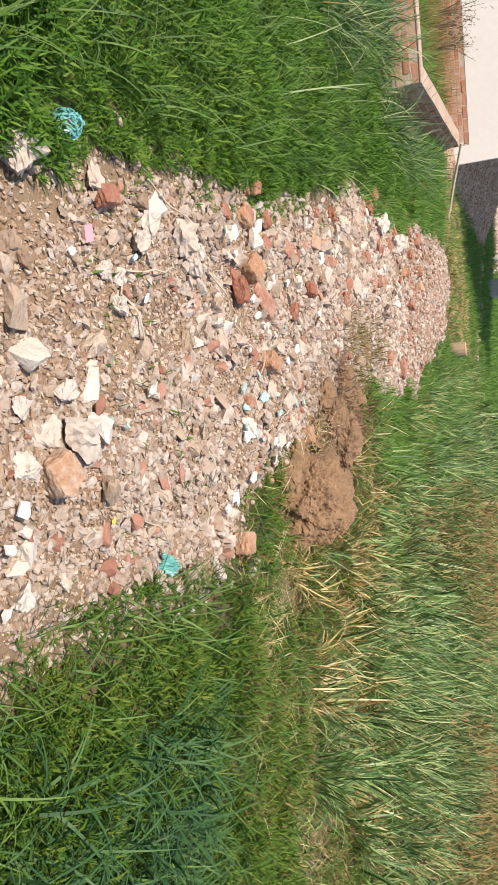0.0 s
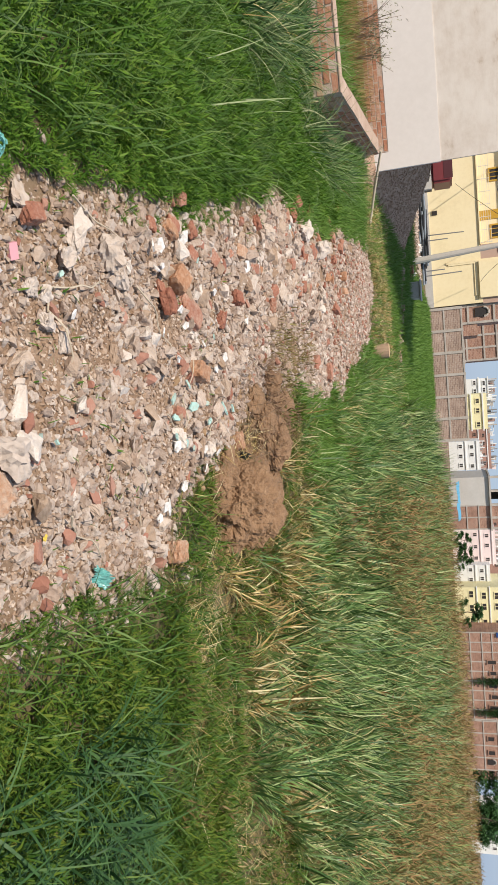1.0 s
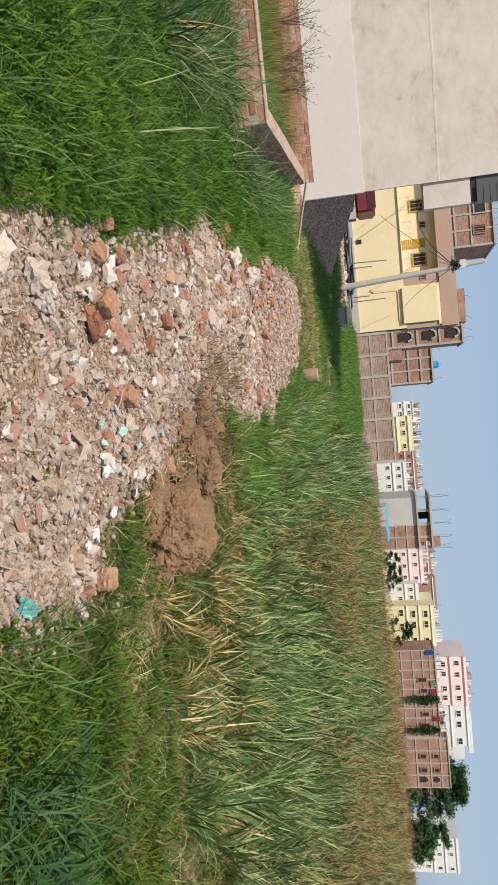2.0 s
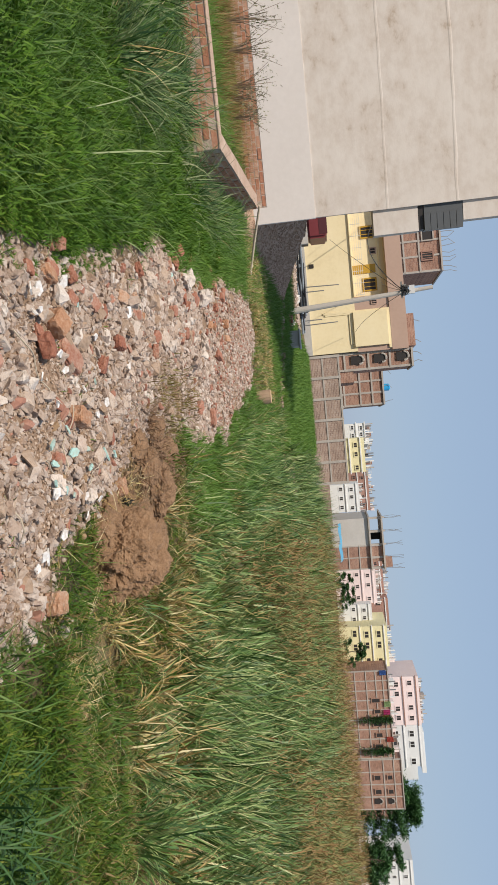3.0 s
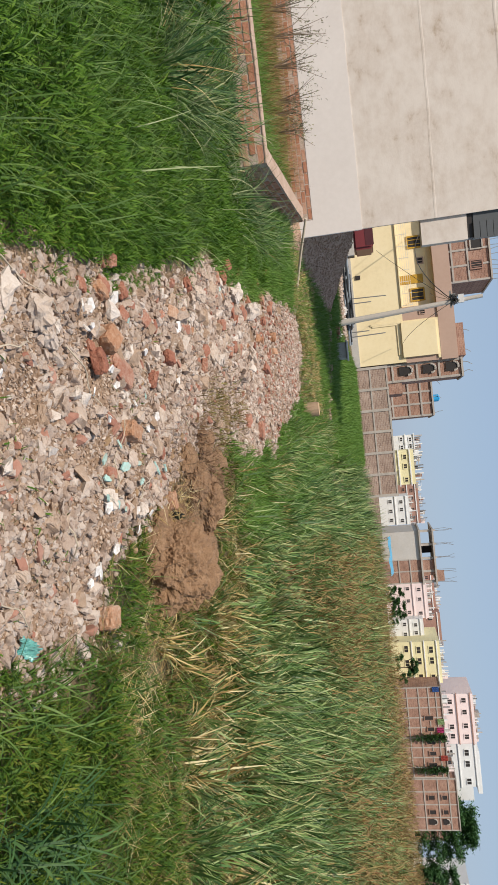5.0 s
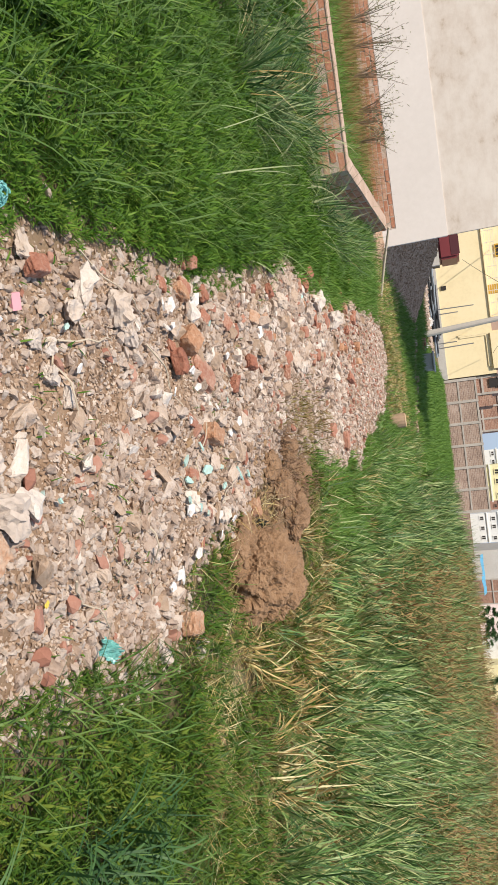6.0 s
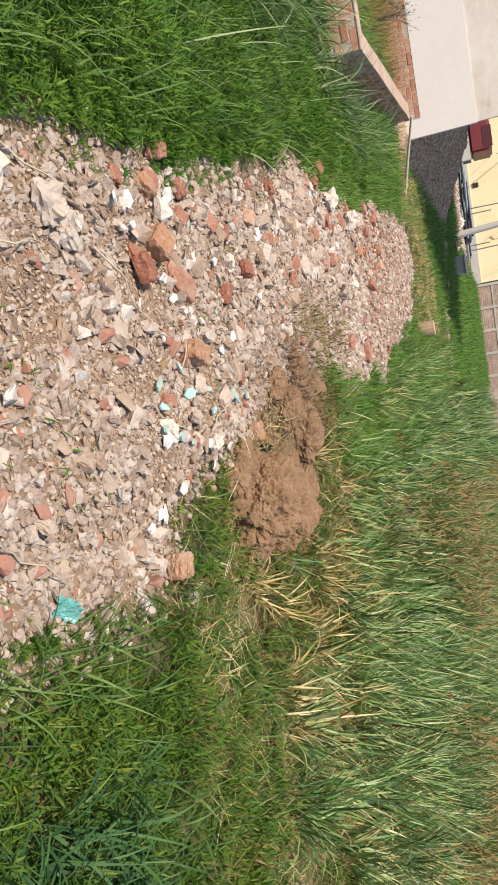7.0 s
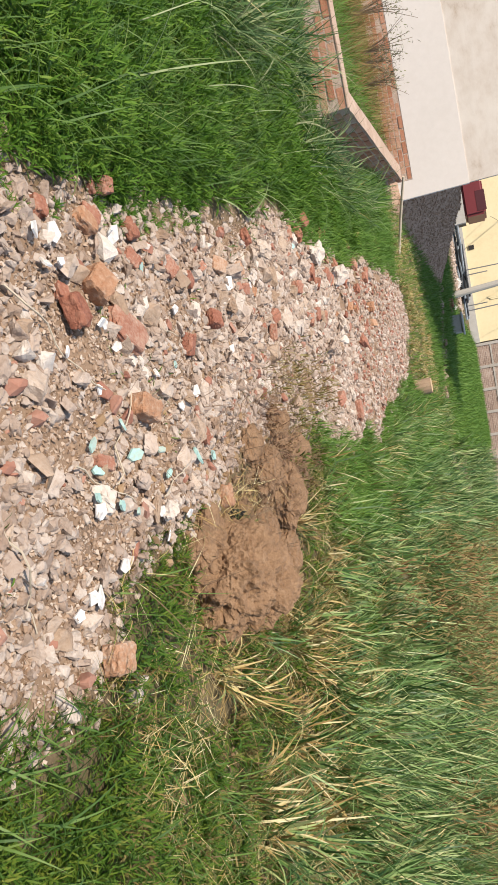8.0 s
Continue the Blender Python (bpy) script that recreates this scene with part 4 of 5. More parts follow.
for x, y, w in ((0.06, 1.58, 0.03), (0.08, 1.67, 0.02), (0.01, 2.97, 0.085), (-0.03, 2.69, 0.05), (0.13, 2.66, 0.055), (0.04, 3.82, 0.075), (-0.09, 2.9, 0.05), (0.0, 3.2, 0.05), (-0.4, 1.75, 0.026), (-0.72, 3.3, 0.05), (0.2, 2.95, 0.04), (0.03, 3.61, 0.09), (0.05, 2.7, 0.06), (0.09, 3.25, 0.05), (0.17, 2.83, 0.055), (-0.35, 3.5, 0.05), (-1.39, 6.04, 0.1), (-1.5, 6.1, 0.09)):
    seed += 1
    lay(tagged(part("plaster_flake", slab_mesh(seed, w * 1.05, w * 0.62, 0.008, 6), teal_mat), "turquoise painted plaster flake on the rubble", "plaster", "painted flakes"), x, y, w, (seed * 37 % 40 - 10, 15), seed * 71 % 360, 0.0, 0.028)
lay(tagged(part("paper_box", boxes((-0.022, 0.022, -0.014, 0.014, 0, 0.014)), plain("pink_card", (0.62, 0.30, 0.33), 0.7)), "small crushed pink cardboard box", "box"), -0.43, 1.54, 0.04, (15, 10), 20)
bm = rock_mesh(902, 3, 12, 0.5, 0.25)
bmesh.ops.scale(bm, vec=(0.018, 0.013, 0.012), verts=bm.verts)
lay(tagged(part("yellow_scrap", bm, plain("yellow_plastic", (0.60, 0.45, 0.08), 0.45)), "crumpled yellow plastic scrap", "scrap"), 0.34, 1.63, 0.03)


def crumple(name, label, x, y, w, d, up, m, sd, rz=0.0):
    """A crumpled sheet of film."""
    bm = bmesh.new()
    bmesh.ops.create_grid(bm, x_segments=26, y_segments=18, size=1)
    for v in bm.verts:
        p = Vector((v.co.x * 2.2 + sd, v.co.y * 2.2, 0))
        ridge = abs(noise.noise(p * 1.4)) + 0.5 * abs(noise.noise(p * 3.3)) + 0.25 * abs(noise.noise(p * 7))
        k = max(0, 1 - (v.co.x ** 2 + v.co.y ** 2) * 0.6)
        v.co = Vector((v.co.x * w / 2 * (1 + 0.25 * noise.noise(p * 2)), v.co.y * d / 2 * (1 + 0.25 * noise.noise(p * 2 + Vector((5, 5, 0)))), up * (0.35 + k) * ridge + 0.004))
    bmesh.ops.solidify(bm, geom=bm.faces[:], thickness=0.0015)
    return lay(tagged(part(name, bm, m), label, "plastic film"), x, y, w, (0, 0), rz, 0)


for i, (x, y, a, L) in enumerate(((-0.32, 2.55, 60, 0.5), (-0.05, 2.9, 150, 0.35), (0.1, 2.75, 70, 0.4), (-0.38, 1.85, 100, 0.4), (-0.2, 1.75, 20, 0.3), (0.3, 2.3, 30, 0.35), (-0.5, 3.4, 80, 0.3), (0.12, 3.3, 110, 0.3), (0.4, 1.9, 60, 0.4), (-0.6, 2.1, 75, 0.45))):
    r = random.Random(i)
    pts = []
    for k in range(9):
        t = (k / 8 - 0.5) * L
        px = x + math.cos(radians(a)) * t + 0.03 * noise.noise(Vector((k * 0.5, i * 3.0, 0)))
        py = y + math.sin(radians(a)) * t + 0.03 * noise.noise(Vector((k * 0.5, i * 3.0, 5)))
        pts.append((px, py, h1(px, py) + 0.028 + 0.012 * math.sin(k + i)))
    tagged(part("twig", tube(pts, 0.0035, 0.002, 5), rod_mat), "thin dry twig lying across the rubble", "twig", "twigs on the rubble")
crumple("plastic_scrap", "crumpled black plastic film lying on the mud", 0.36, 4.12, 0.12, 0.09, 0.10, surface("black_film", [(0.012, 0.014, 0.016), (0.03, 0.034, 0.038)], scale=12, fine=50, rough=0.4), 5.0, 20)
film_mat = surface("turquoise_film", [(0.06, 0.24, 0.22), (0.16, 0.42, 0.39), (0.40, 0.60, 0.55)], scale=14, fine=50, rough=0.25, bump=0.2, spec=0.6)
crumple("plastic_bag", "crumpled turquoise plastic film at the grass edge", 0.57, 2.07, 0.11, 0.06, 0.05, film_mat, 3.0, 60)
net = thing("net_bundle", "balled turquoise plastic netting in the weeds", "netting", (-0.67, 1.45, h1(-0.67, 1.45) + 0.04))
for i in range(16):
    r = random.Random(i)
    ax = Vector((r.gauss(0, 1), r.gauss(0, 1), r.gauss(0, 1))).normalized()
    a = ax.orthogonal().normalized()
    b = ax.cross(a)
    pts = []
    for k in range(22):
        t = k / 21 * math.tau * 0.9
        rad = 0.036 * (1 + 0.25 * noise.noise(Vector((t, i * 2.0, 0))))
        pts.append(a * math.cos(t) * rad + b * math.sin(t) * rad + ax * r.uniform(-0.004, 0.004))
    part("strand", tube(pts, 0.0022, 0.0022, 4), film_mat, net)
stump_mat = surface("cut_wood", [(0.28, 0.17, 0.09), (0.45, 0.31, 0.18), (0.58, 0.43, 0.27)], scale=10, fine=60, stretch=(1, 6, 6))
stump = thing("tree_stump", "short sawn log standing behind the rubble", "stump", (-0.77, 13.85, h1(-0.77, 13.85)))
part("trunk", tube([(0, 0, -0.05), (0.005, 0, 0.1), (0, 0.01, 0.27)], 0.155, 0.14, 14), surface("bark", [(0.26, 0.17, 0.11), (0.42, 0.30, 0.20)], scale=9, fine=40, bump=0.8), stump)
part("cut_face", tube([(0, 0.01, 0.268), (0, 0.01, 0.278)], 0.132, 0.13, 14), stump_mat, stump, "pale sawn face")
tagged(part("bamboo_pole", tube([(-3.29, 14.2, h1(-3.29, 14.2) + 0.02), (-3.8, 13.7, -0.03), (-4.32, 13.2, 0.17)], 0.028, 0.022, 8), rod_mat), "pale bamboo pole leaning from the wall end to the grass", "pole")
lay(tagged(part("rock", brick_mesh(77, 0.26, 0.2, 0.14), lime_mat), "white lime-crusted block at the end of the wall", "rock"), -4.31, 13.35, 0.2, (0, 0), 12)


# ---- gravel heap, lane and what lies in it ----
heap_mat = surface("dark_gravel", [(0.26, 0.165, 0.11), (0.34, 0.225, 0.155), (0.42, 0.29, 0.21)], scale=3, fine=16, bump=0.3, depth=0.03)
bits_mat = surface("dark_gravel_bits", [(0.30, 0.195, 0.135), (0.38, 0.26, 0.185), (0.47, 0.345, 0.255)], scale=5, fine=30, rnd="island", spread=0.7)


def heap_z(x, y):
    d = np.minimum((-4.25 - x) * 0.66, 1.2 - 0.1 * np.abs(x + 7))
    ends = np.minimum((y - 14.6) * 0.75, (23.6 - y) * 0.4)
    side = (x + 9.6) * 0.8
    return np.minimum(np.minimum(d, ends), side) + 0.07 * fbm(x, y, 1.2, 4, 61) - 0.2


hx, hy = np.meshgrid(np.linspace(-9.6, -3.7, 60), np.linspace(14.3, 25.6, 90))
hz = np.maximum(heap_z(hx, hy), -0.5)
idx = np.arange(hx.size).reshape(hx.shape)
hq = np.stack([idx[:-1, :-1], idx[:-1, 1:], idx[1:, 1:], idx[1:, :-1]], -1).reshape(-1, 4)
gravel = thing("gravel_heap", "long heap of dark brick gravel in the building's shade", "gravel heap", kind="stuff")
under(mesh_np("heap", np.stack([hx, hy, hz], -1).reshape(-1, 3), hq, np.zeros((0, 3), int), heap_mat, True), gravel)
n = 15000
x, y = rnd(-7.5, -3.6, n), rnd(14.4, 25.3, n)
k = heap_z(x, y) > -0.3
x, y = x[k], y[k]
vs, fs, off = [], [], 0
zz = heap_z(x, y)
for i in range(len(x)):
    v, f = GRITS[i % 8]
    s = RS.uniform(0.015, 0.045)
    v = v @ np.linalg.qr(RS.normal(size=(3, 3)))[0].T
    vs.append(v * s + np.array([x[i], y[i], zz[i] + s * 0.2]))
    fs.append(f + off)
    off += len(v)
under(mesh_np("gravel_bits", np.concatenate(vs), np.zeros((0, 4), int), np.concatenate(fs), bits_mat), gravel, "stuff")

pole_mat = surface("grey_concrete_pole", [(0.42, 0.38, 0.34), (0.56, 0.52, 0.47)], scale=2, fine=25)
steel_mat = plain("dull_steel", (0.30, 0.29, 0.28), 0.5, 0.7)
dark_mat = plain("black_plastic", (0.03, 0.032, 0.036), 0.5)
grey_pipe = plain("grey_plastic", (0.20, 0.23, 0.26), 0.5)
pole = thing("power_pole", "leaning grey concrete power pole with cables", "pole", (-4.96, 28.8, -0.2))
part("shaft", tube([(0, 0, 0), (-0.2, 0, 2.9), (-0.41, 0, 5.8)], 0.13, 0.075, 10), pole_mat, pole)
part("bracket", boxes((-0.75, -0.1, -0.05, 0.05, 4.55, 4.62), (-0.62, -0.5, -0.09, 0.03, 4.62, 4.78), (-0.3, -0.18, -0.09, 0.03, 4.62, 4.74)), steel_mat, pole)
part("junction_box", boxes((-0.55, -0.22, -0.16, -0.06, 4.86, 5.08)), plain("pale_plastic", (0.6, 0.6, 0.6)), pole)
for i in range(7):
    r = random.Random(40 + i)
    pts = [Vector((-0.36 + r.uniform(-0.22, 0.22), -0.12 + r.uniform(-0.08, 0.08), 4.7 + 0.1 * math.sin(k * 1.3 + i) + r.uniform(-0.12, 0.12))) for k in range(7)]
    part("cable_loop", tube(pts, 0.014, 0.014, 5), dark_mat, pole)


def cable(a, b, sag, r=0.014, n=14):
    a, b = Vector(a), Vector(b)
    pts = [a.lerp(b, k / n) - Vector((0, 0, sag * 4 * (k / n) * (1 - k / n))) for k in range(n + 1)]
    tagged(part("cable", tube(pts, r, r, 5), dark_mat), "black overhead cable from the pole to a house", "cable", "cables")


cable((-5.3, 28.8, 4.5), (-12.9, 44.8, 4.9), 0.9, 0.02)
cable((-5.3, 28.8, 4.45), (-12.0, 44.85, 2.0), 0.1, 0.012)
cable((-5.3, 28.8, 4.5), (-6.0, 44.5, 3.1), 0.3, 0.012)
cable((-5.3, 28.8, 4.6), (-9.0, 44.8, 5.0), 0.3, 0.012)

for i in range(26):
    r = random.Random(70 + i)
    y = 38.6 + 0.1 * (i % 5) + r.uniform(-0.03, 0.03)
    x0 = -10.6 + r.uniform(0, 2.6)
    z = -0.06 + 0.075 * (i // 5)
    pts = [(x0 + k * 0.55, y + r.uniform(-0.08, 0.08), z + r.uniform(0, 0.05)) for k in range(6)]
    tagged(part("plastic_pipe", tube(pts, 0.055, 0.055, 6), dark_mat if i % 2 else grey_pipe), "black or grey plastic pipe lying in a heap by the lane", "pipe", "pipes in the heap")
for x, y, z, lean in ((-8.5, 41.5, 2.3, 0.05), (-8.0, 40.5, 1.2, 0.0), (-6.1, 40.5, 2.0, -0.05), (-6.45, 41, 0.9, 0)):
    tagged(part("steel_rod", tube([(x, y, -0.15), (x + lean, y, z * 0.8 + 0.4)], 0.035, 0.03, 6), steel_mat), "thin upright steel rod by the lane", "rod", "rods by the lane")
for x, y, w in ((-9.9, 39.2, 0.5), (-6.9, 36.5, 0.42), (-6.5, 37.2, 0.3), (-4.35, 27.8, 0.3)):
    crumple("white_sack", "white crumpled plastic sack beside the pipes", x, y, w, w * 0.7, 0.25, white_mat, x)
block_mat = surface("grey_block", [(0.36, 0.34, 0.31), (0.52, 0.50, 0.47)], scale=4, fine=25)
bm = boxes((-0.28, 0.28, -0.25, 0.25, -0.2, 0.42), (-0.34, 0.34, -0.3, 0.3, 0.42, 0.48))
bmesh.ops.bevel(bm, geom=bm.edges[:], offset=0.015, segments=1, affect='EDGES')
tagged(part("concrete_chamber", bm, block_mat), "small grey concrete chamber with a lid", "chamber").location = (-3.35, 25.2, -0.15)
for i in range(14):
    r = random.Random(i)
    ob = tagged(part("loose_brick", brick_mesh(i, 0.22, 0.11, 0.075), red_mat), "loose red brick stacked by the lane", "brick", "bricks by the lane")
    ob.matrix_basis = pose(-4.1 + r.uniform(-0.28, 0.28), 25.6 + r.uniform(-0.2, 0.2), -0.1 + 0.077 * (i // 5), 0, 0, r.uniform(0, 180))
for i in range(40):
    r = random.Random(300 + i)
    t = r.uniform(0, 1)
    bm = rock_mesh(300 + i, 1, 12)
    q = r.uniform(0.06, 0.16)
    bmesh.ops.scale(bm, vec=(q, q, q), verts=bm.verts)
    lay(tagged(part("bank_stone", bm, brown_mat if i % 3 else stone_mat), "brown stone in the earth bank of the lane", "stone", "stones of the bank"), -4.2 + 3.3 * t + r.uniform(-0.3, 0.3), 23.0 - 3.6 * t + r.uniform(-0.4, 0.5), q)
x, y = rnd(-11.0, -5.4, 1400), RS.normal(36.0, 0.9, 1400)
tagged(scatter_stones("debris_strip", x, y, 0.04 + 0.10 * RS.uniform(0, 1, 1400) ** 2, SHAPES, stones_mat), "pale strip of broken stones beside the pipes", "rubble", kind="stuff")
tagged(part("lane_wall", boxes((-14, -10.1, 38, 38.2, -0.4, 0.72)), block_mat), "bare grey cement wall beside the lane", "wall", kind="structure")
cart = thing("parked_van", "maroon parked van behind the gravel heap", "vehicle", (-11.3, 40.0, -0.1))
bm = boxes((-1.2, 0.62, -0.8, 0.8, 0.8, 1.85))
bmesh.ops.bevel(bm, geom=bm.edges[:], offset=0.12, segments=3, affect='EDGES')
part("body", bm, plain("maroon_paint", (0.17, 0.035, 0.04), 0.4), cart)
part("window", boxes((-0.6, 0.45, -0.815, -0.79, 1.45, 1.9)), plain("dim_glass", (0.085, 0.028, 0.032), 0.15), cart)
part("under_body", boxes((-1.1, 0.65, -0.7, 0.7, 0.35, 0.78)), dark_mat, cart)
wheel = [tube([(sx, -0.82, 0.32), (sx, -0.62, 0.32)], 0.32, 0.32, 16) for sx in (-0.8, 0.4)]
for w in wheel:
    part("wheel", w, dark_mat, cart)

# ---- yellow house ----
cream = surface("cream_paint", [(0.66, 0.54, 0.32), (0.76, 0.64, 0.40), (0.80, 0.69, 0.46)], scale=0.6, fine=5, bump=0.05, rough=0.7)
tan = surface("tan_paint", [(0.40, 0.27, 0.21), (0.47, 0.33, 0.26)], scale=0.6, fine=5, bump=0.05, rough=0.7)
ochre = plain("ochre_wood", (0.46, 0.27, 0.035), 0.5)
# near-black in place of missing light: depth of openings, shade strip under the shutter
void = plain("unlit_dark", (0.035, 0.03, 0.028), 0.5)
rail_mat = plain("white_rail", (0.62, 0.58, 0.50), 0.4)
yh = thing("yellow_house", "two-storey cream house with a tan parapet and a railed balcony", "house", (0, 45, 0))
part("ground_floor", boxes((-19.0, -4.85, 0, 3, 0.35, 3.2)), cream, yh)
part("base", boxes((-19.0, -4.82, -0.06, 3, -0.6, 0.35)), block_mat, yh, "bare grey cement base")
part("balcony_slab", boxes((-19.0, -8.27, -0.1, 0.6, 3.201, 3.26)), cream, yh)
part("upper_floor", boxes((-19.0, -8.27, 0.6, 3, 3.2, 5.33)), cream, yh)
part("tan_wall", boxes((-8.27, -4.79, 0.02, 3, 3.2, 5.33)), tan, yh)
part("parapet", boxes((-19.0, -4.77, -0.08, 3, 5.33, 6.33)), tan, yh)
part("bay", boxes((-7.3, -5.12, -0.2, 0.03, 3.06, 5.15)), cream, yh, "projecting cream bay")
part("bay_frame", boxes((-7.42, -7.3, -0.07, 0.03, 1.2, 5.32), (-7.3, -5.05, -0.07, 0.03, 2.98, 3.05), (-7.3, -4.9, -0.07, 0.03, 5.16, 5.32)), cream, yh)
part("recess_frame", boxes((-7.295, -5.3, -0.06, 0.01, 2.8, 2.975), (-7.295, -7.2, -0.06, 0.01, 1.3, 2.8)), cream, yh)
part("string_course", boxes((-19.0, -8.3, 0.52, 0.61, 4.95, 5.03)), cream, yh)
part("drain_hole", boxes((-10.6, -10.35, -0.07, -0.03, 0.55, 0.85)), void, yh)


def window(parent, x0, x1, z0, z1, y, frame_mat, bars=2, cross=2, name="window"):
    """A framed opening proud of the wall with a dim pane and bars."""
    t = min(0.09, (x1 - x0) * 0.14)
    w = part(name, boxes((x0, x0 + t, y - 0.06, y, z0, z1), (x1 - t, x1, y - 0.06, y, z0, z1), (x0 + t, x1 - t, y - 0.06, y, z0, z0 + t), (x0 + t, x1 - t, y - 0.06, y, z1 - t, z1)), frame_mat, parent)
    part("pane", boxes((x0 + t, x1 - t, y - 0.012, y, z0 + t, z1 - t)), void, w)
    rods = [(x0 + (x1 - x0) * (i + 1) / (bars + 1) - 0.02, x0 + (x1 - x0) * (i + 1) / (bars + 1) + 0.02, y - 0.045, y - 0.013, z0 + t, z1 - t) for i in range(bars)]
    if rods:
        part("bar", boxes(*rods), frame_mat, w)
    return w


for x0, x1, z0, z1, b in ((-12.8, -12.0, 3.9, 4.85, 2), (-9.5, -8.65, 3.85, 4.75, 2)):
    window(yh, x0, x1, z0, z1, 0.6, ochre, b)
part("door", boxes((-10.35, -9.8, 0.55, 0.6, 3.27, 4.72)), ochre, yh, "ochre wooden balcony door")
window(yh, -11.4, -10.97, 4.42, 4.84, 0.6, tan, 1)
window(yh, -7.99, -7.70, 4.23, 4.62, 0.02, tan, 1)
for i in range(5):
    part("rail", boxes((-14.4, -8.3, -0.08, -0.055, 3.35 + 0.13 * i, 3.37 + 0.13 * i)), rail_mat, yh)
for i in range(9):
    part("rail_post", boxes((-14.3 + 0.74 * i, -14.27 + 0.74 * i, -0.09, -0.05, 3.262, 3.92)), rail_mat, yh)

# ---- brick houses behind ----
def brickwork(name, colours, mortar):
    """Brickwork seen from afar: courses of unlike bricks over stains."""
    m = surface(name, colours, scale=0.9, fine=14, bump=0, contrast=0.3)
    n, l = m.node_tree.nodes, m.node_tree.links
    tc, sep, com, br = n.new("ShaderNodeTexCoord"), n.new("ShaderNodeSeparateXYZ"), n.new("ShaderNodeCombineXYZ"), n.new("ShaderNodeTexBrick")
    l.new(tc.outputs["Object"], sep.inputs[0])
    l.new(sep.outputs["X"], com.inputs["X"])
    l.new(sep.outputs["Z"], com.inputs["Y"])
    l.new(com.outputs[0], br.inputs["Vector"])
    for key, v in (("Color1", (0.74, 0.70, 0.70, 1)), ("Color2", (1.16, 1.14, 1.12, 1)), ("Mortar", mortar)):
        br.inputs[key].default_value = v
    for key, v in (("Scale", 1.0), ("Brick Width", 0.25), ("Row Height", 0.1), ("Mortar Size", 0.013), ("Mortar Smooth", 0.3)):
        br.inputs[key].default_value = v
    mul = n.new("ShaderNodeMix")
    mul.data_type, mul.blend_type = 'RGBA', 'MULTIPLY'
    mul.inputs[0].default_value = 1
    ramp = [k for k in n if k.type == "VALTORGB"][0]
    l.new(ramp.outputs["Color"], mul.inputs[6])
    l.new(br.outputs["Color"], mul.inputs[7])
    l.new(mul.outputs[2], n["Principled BSDF"].inputs["Base Color"])
    return m


fb = brickwork("far_brickwork", [(0.19, 0.10, 0.07), (0.31, 0.18, 0.13), (0.41, 0.27, 0.205)], (1.25, 1.4, 1.5, 1))
greyb = brickwork("far_grey_brickwork", [(0.20, 0.135, 0.105), (0.31, 0.225, 0.18), (0.42, 0.33, 0.28)], (1.3, 1.4, 1.45, 1))
conc = surface("far_concrete", [(0.27, 0.235, 0.20), (0.40, 0.36, 0.32), (0.50, 0.46, 0.42)], scale=1.2, fine=9)
# pink lightened in its colour for the haze of distance
pink = surface("hazed_pink_paint", [(0.70, 0.565, 0.545), (0.80, 0.68, 0.655)], scale=0.3, fine=3, bump=0.05)
white = surface("white_paint", [(0.62, 0.62, 0.61), (0.76, 0.76, 0.74)], scale=0.3, fine=3, bump=0.05)
lemon = surface("lemon_paint", [(0.66, 0.60, 0.34), (0.78, 0.71, 0.45)], scale=0.3, fine=3, bump=0.05)
rust = surface("rust_brown_paint", [(0.26, 0.14, 0.11), (0.36, 0.22, 0.17)], scale=0.4, fine=4)


def brick_house(name, label, x0, x1, d, deep, z1, wall, bays=3, levels=(), band=conc, z0=-1.2):
    """A house with concrete posts and bands that stand proud of brick panels."""
    h = thing(name, label, "house", (0, d, 0.5 if d > 70 else 0.1))
    part("wall", boxes((x0, x1, 0, deep, z0, z1)), wall, h)
    for i in range(bays + 1):
        x = x0 + (x1 - x0) * i / bays
        part("post", boxes((x - 0.07, x + 0.07, -0.05, 0.1, z0, z1 + 0.02)), band, h)
    for z in levels:
        part("band", boxes((x0 - 0.03, x1 + 0.03, -0.07, 0.1, z - 0.06, z + 0.06)), band, h)
    part("roof", boxes((x0 - 0.08, x1 + 0.08, -0.12, deep, z1 + 0.02, z1 + 0.14)), band, h)
    return h


def rebars(parent, xs, y, z0, z1, sd=1):
    r = random.Random(sd)
    for x in xs:
        part("rebar", tube([(x, y, z0), (x + r.uniform(-0.15, 0.15), y, z0 + (z1 - z0) * 0.6), (x + r.uniform(-0.3, 0.3), y, z1)], 0.03, 0.02, 4), steel_mat, parent)


def arch(parent, x0, x1, z0, z1, y):
    """A dim round-headed opening with a pale surround."""
    c, r, pts = (x0 + x1) / 2, (x1 - x0) / 2, []
    for k in range(9):
        a = math.pi * k / 8
        pts.append((c + r * math.cos(a), z1 - r + r * math.sin(a)))
    pts = [(x1, z0)] + pts + [(x0, z0)]
    bm = bmesh.new()
    f, b = [bm.verts.new((p[0], y - 0.02, p[1])) for p in pts], [bm.verts.new((p[0], y, p[1])) for p in pts]
    bm.faces.new(f)
    for i in range(len(f)):
        j = (i + 1) % len(f)
        bm.faces.new((f[i], f[j], b[j], b[i]))
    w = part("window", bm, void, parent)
    part("surround", tube([(p[0], y - 0.03, p[1]) for p in pts[1:-1]], 0.07, 0.07, 5), conc, w)


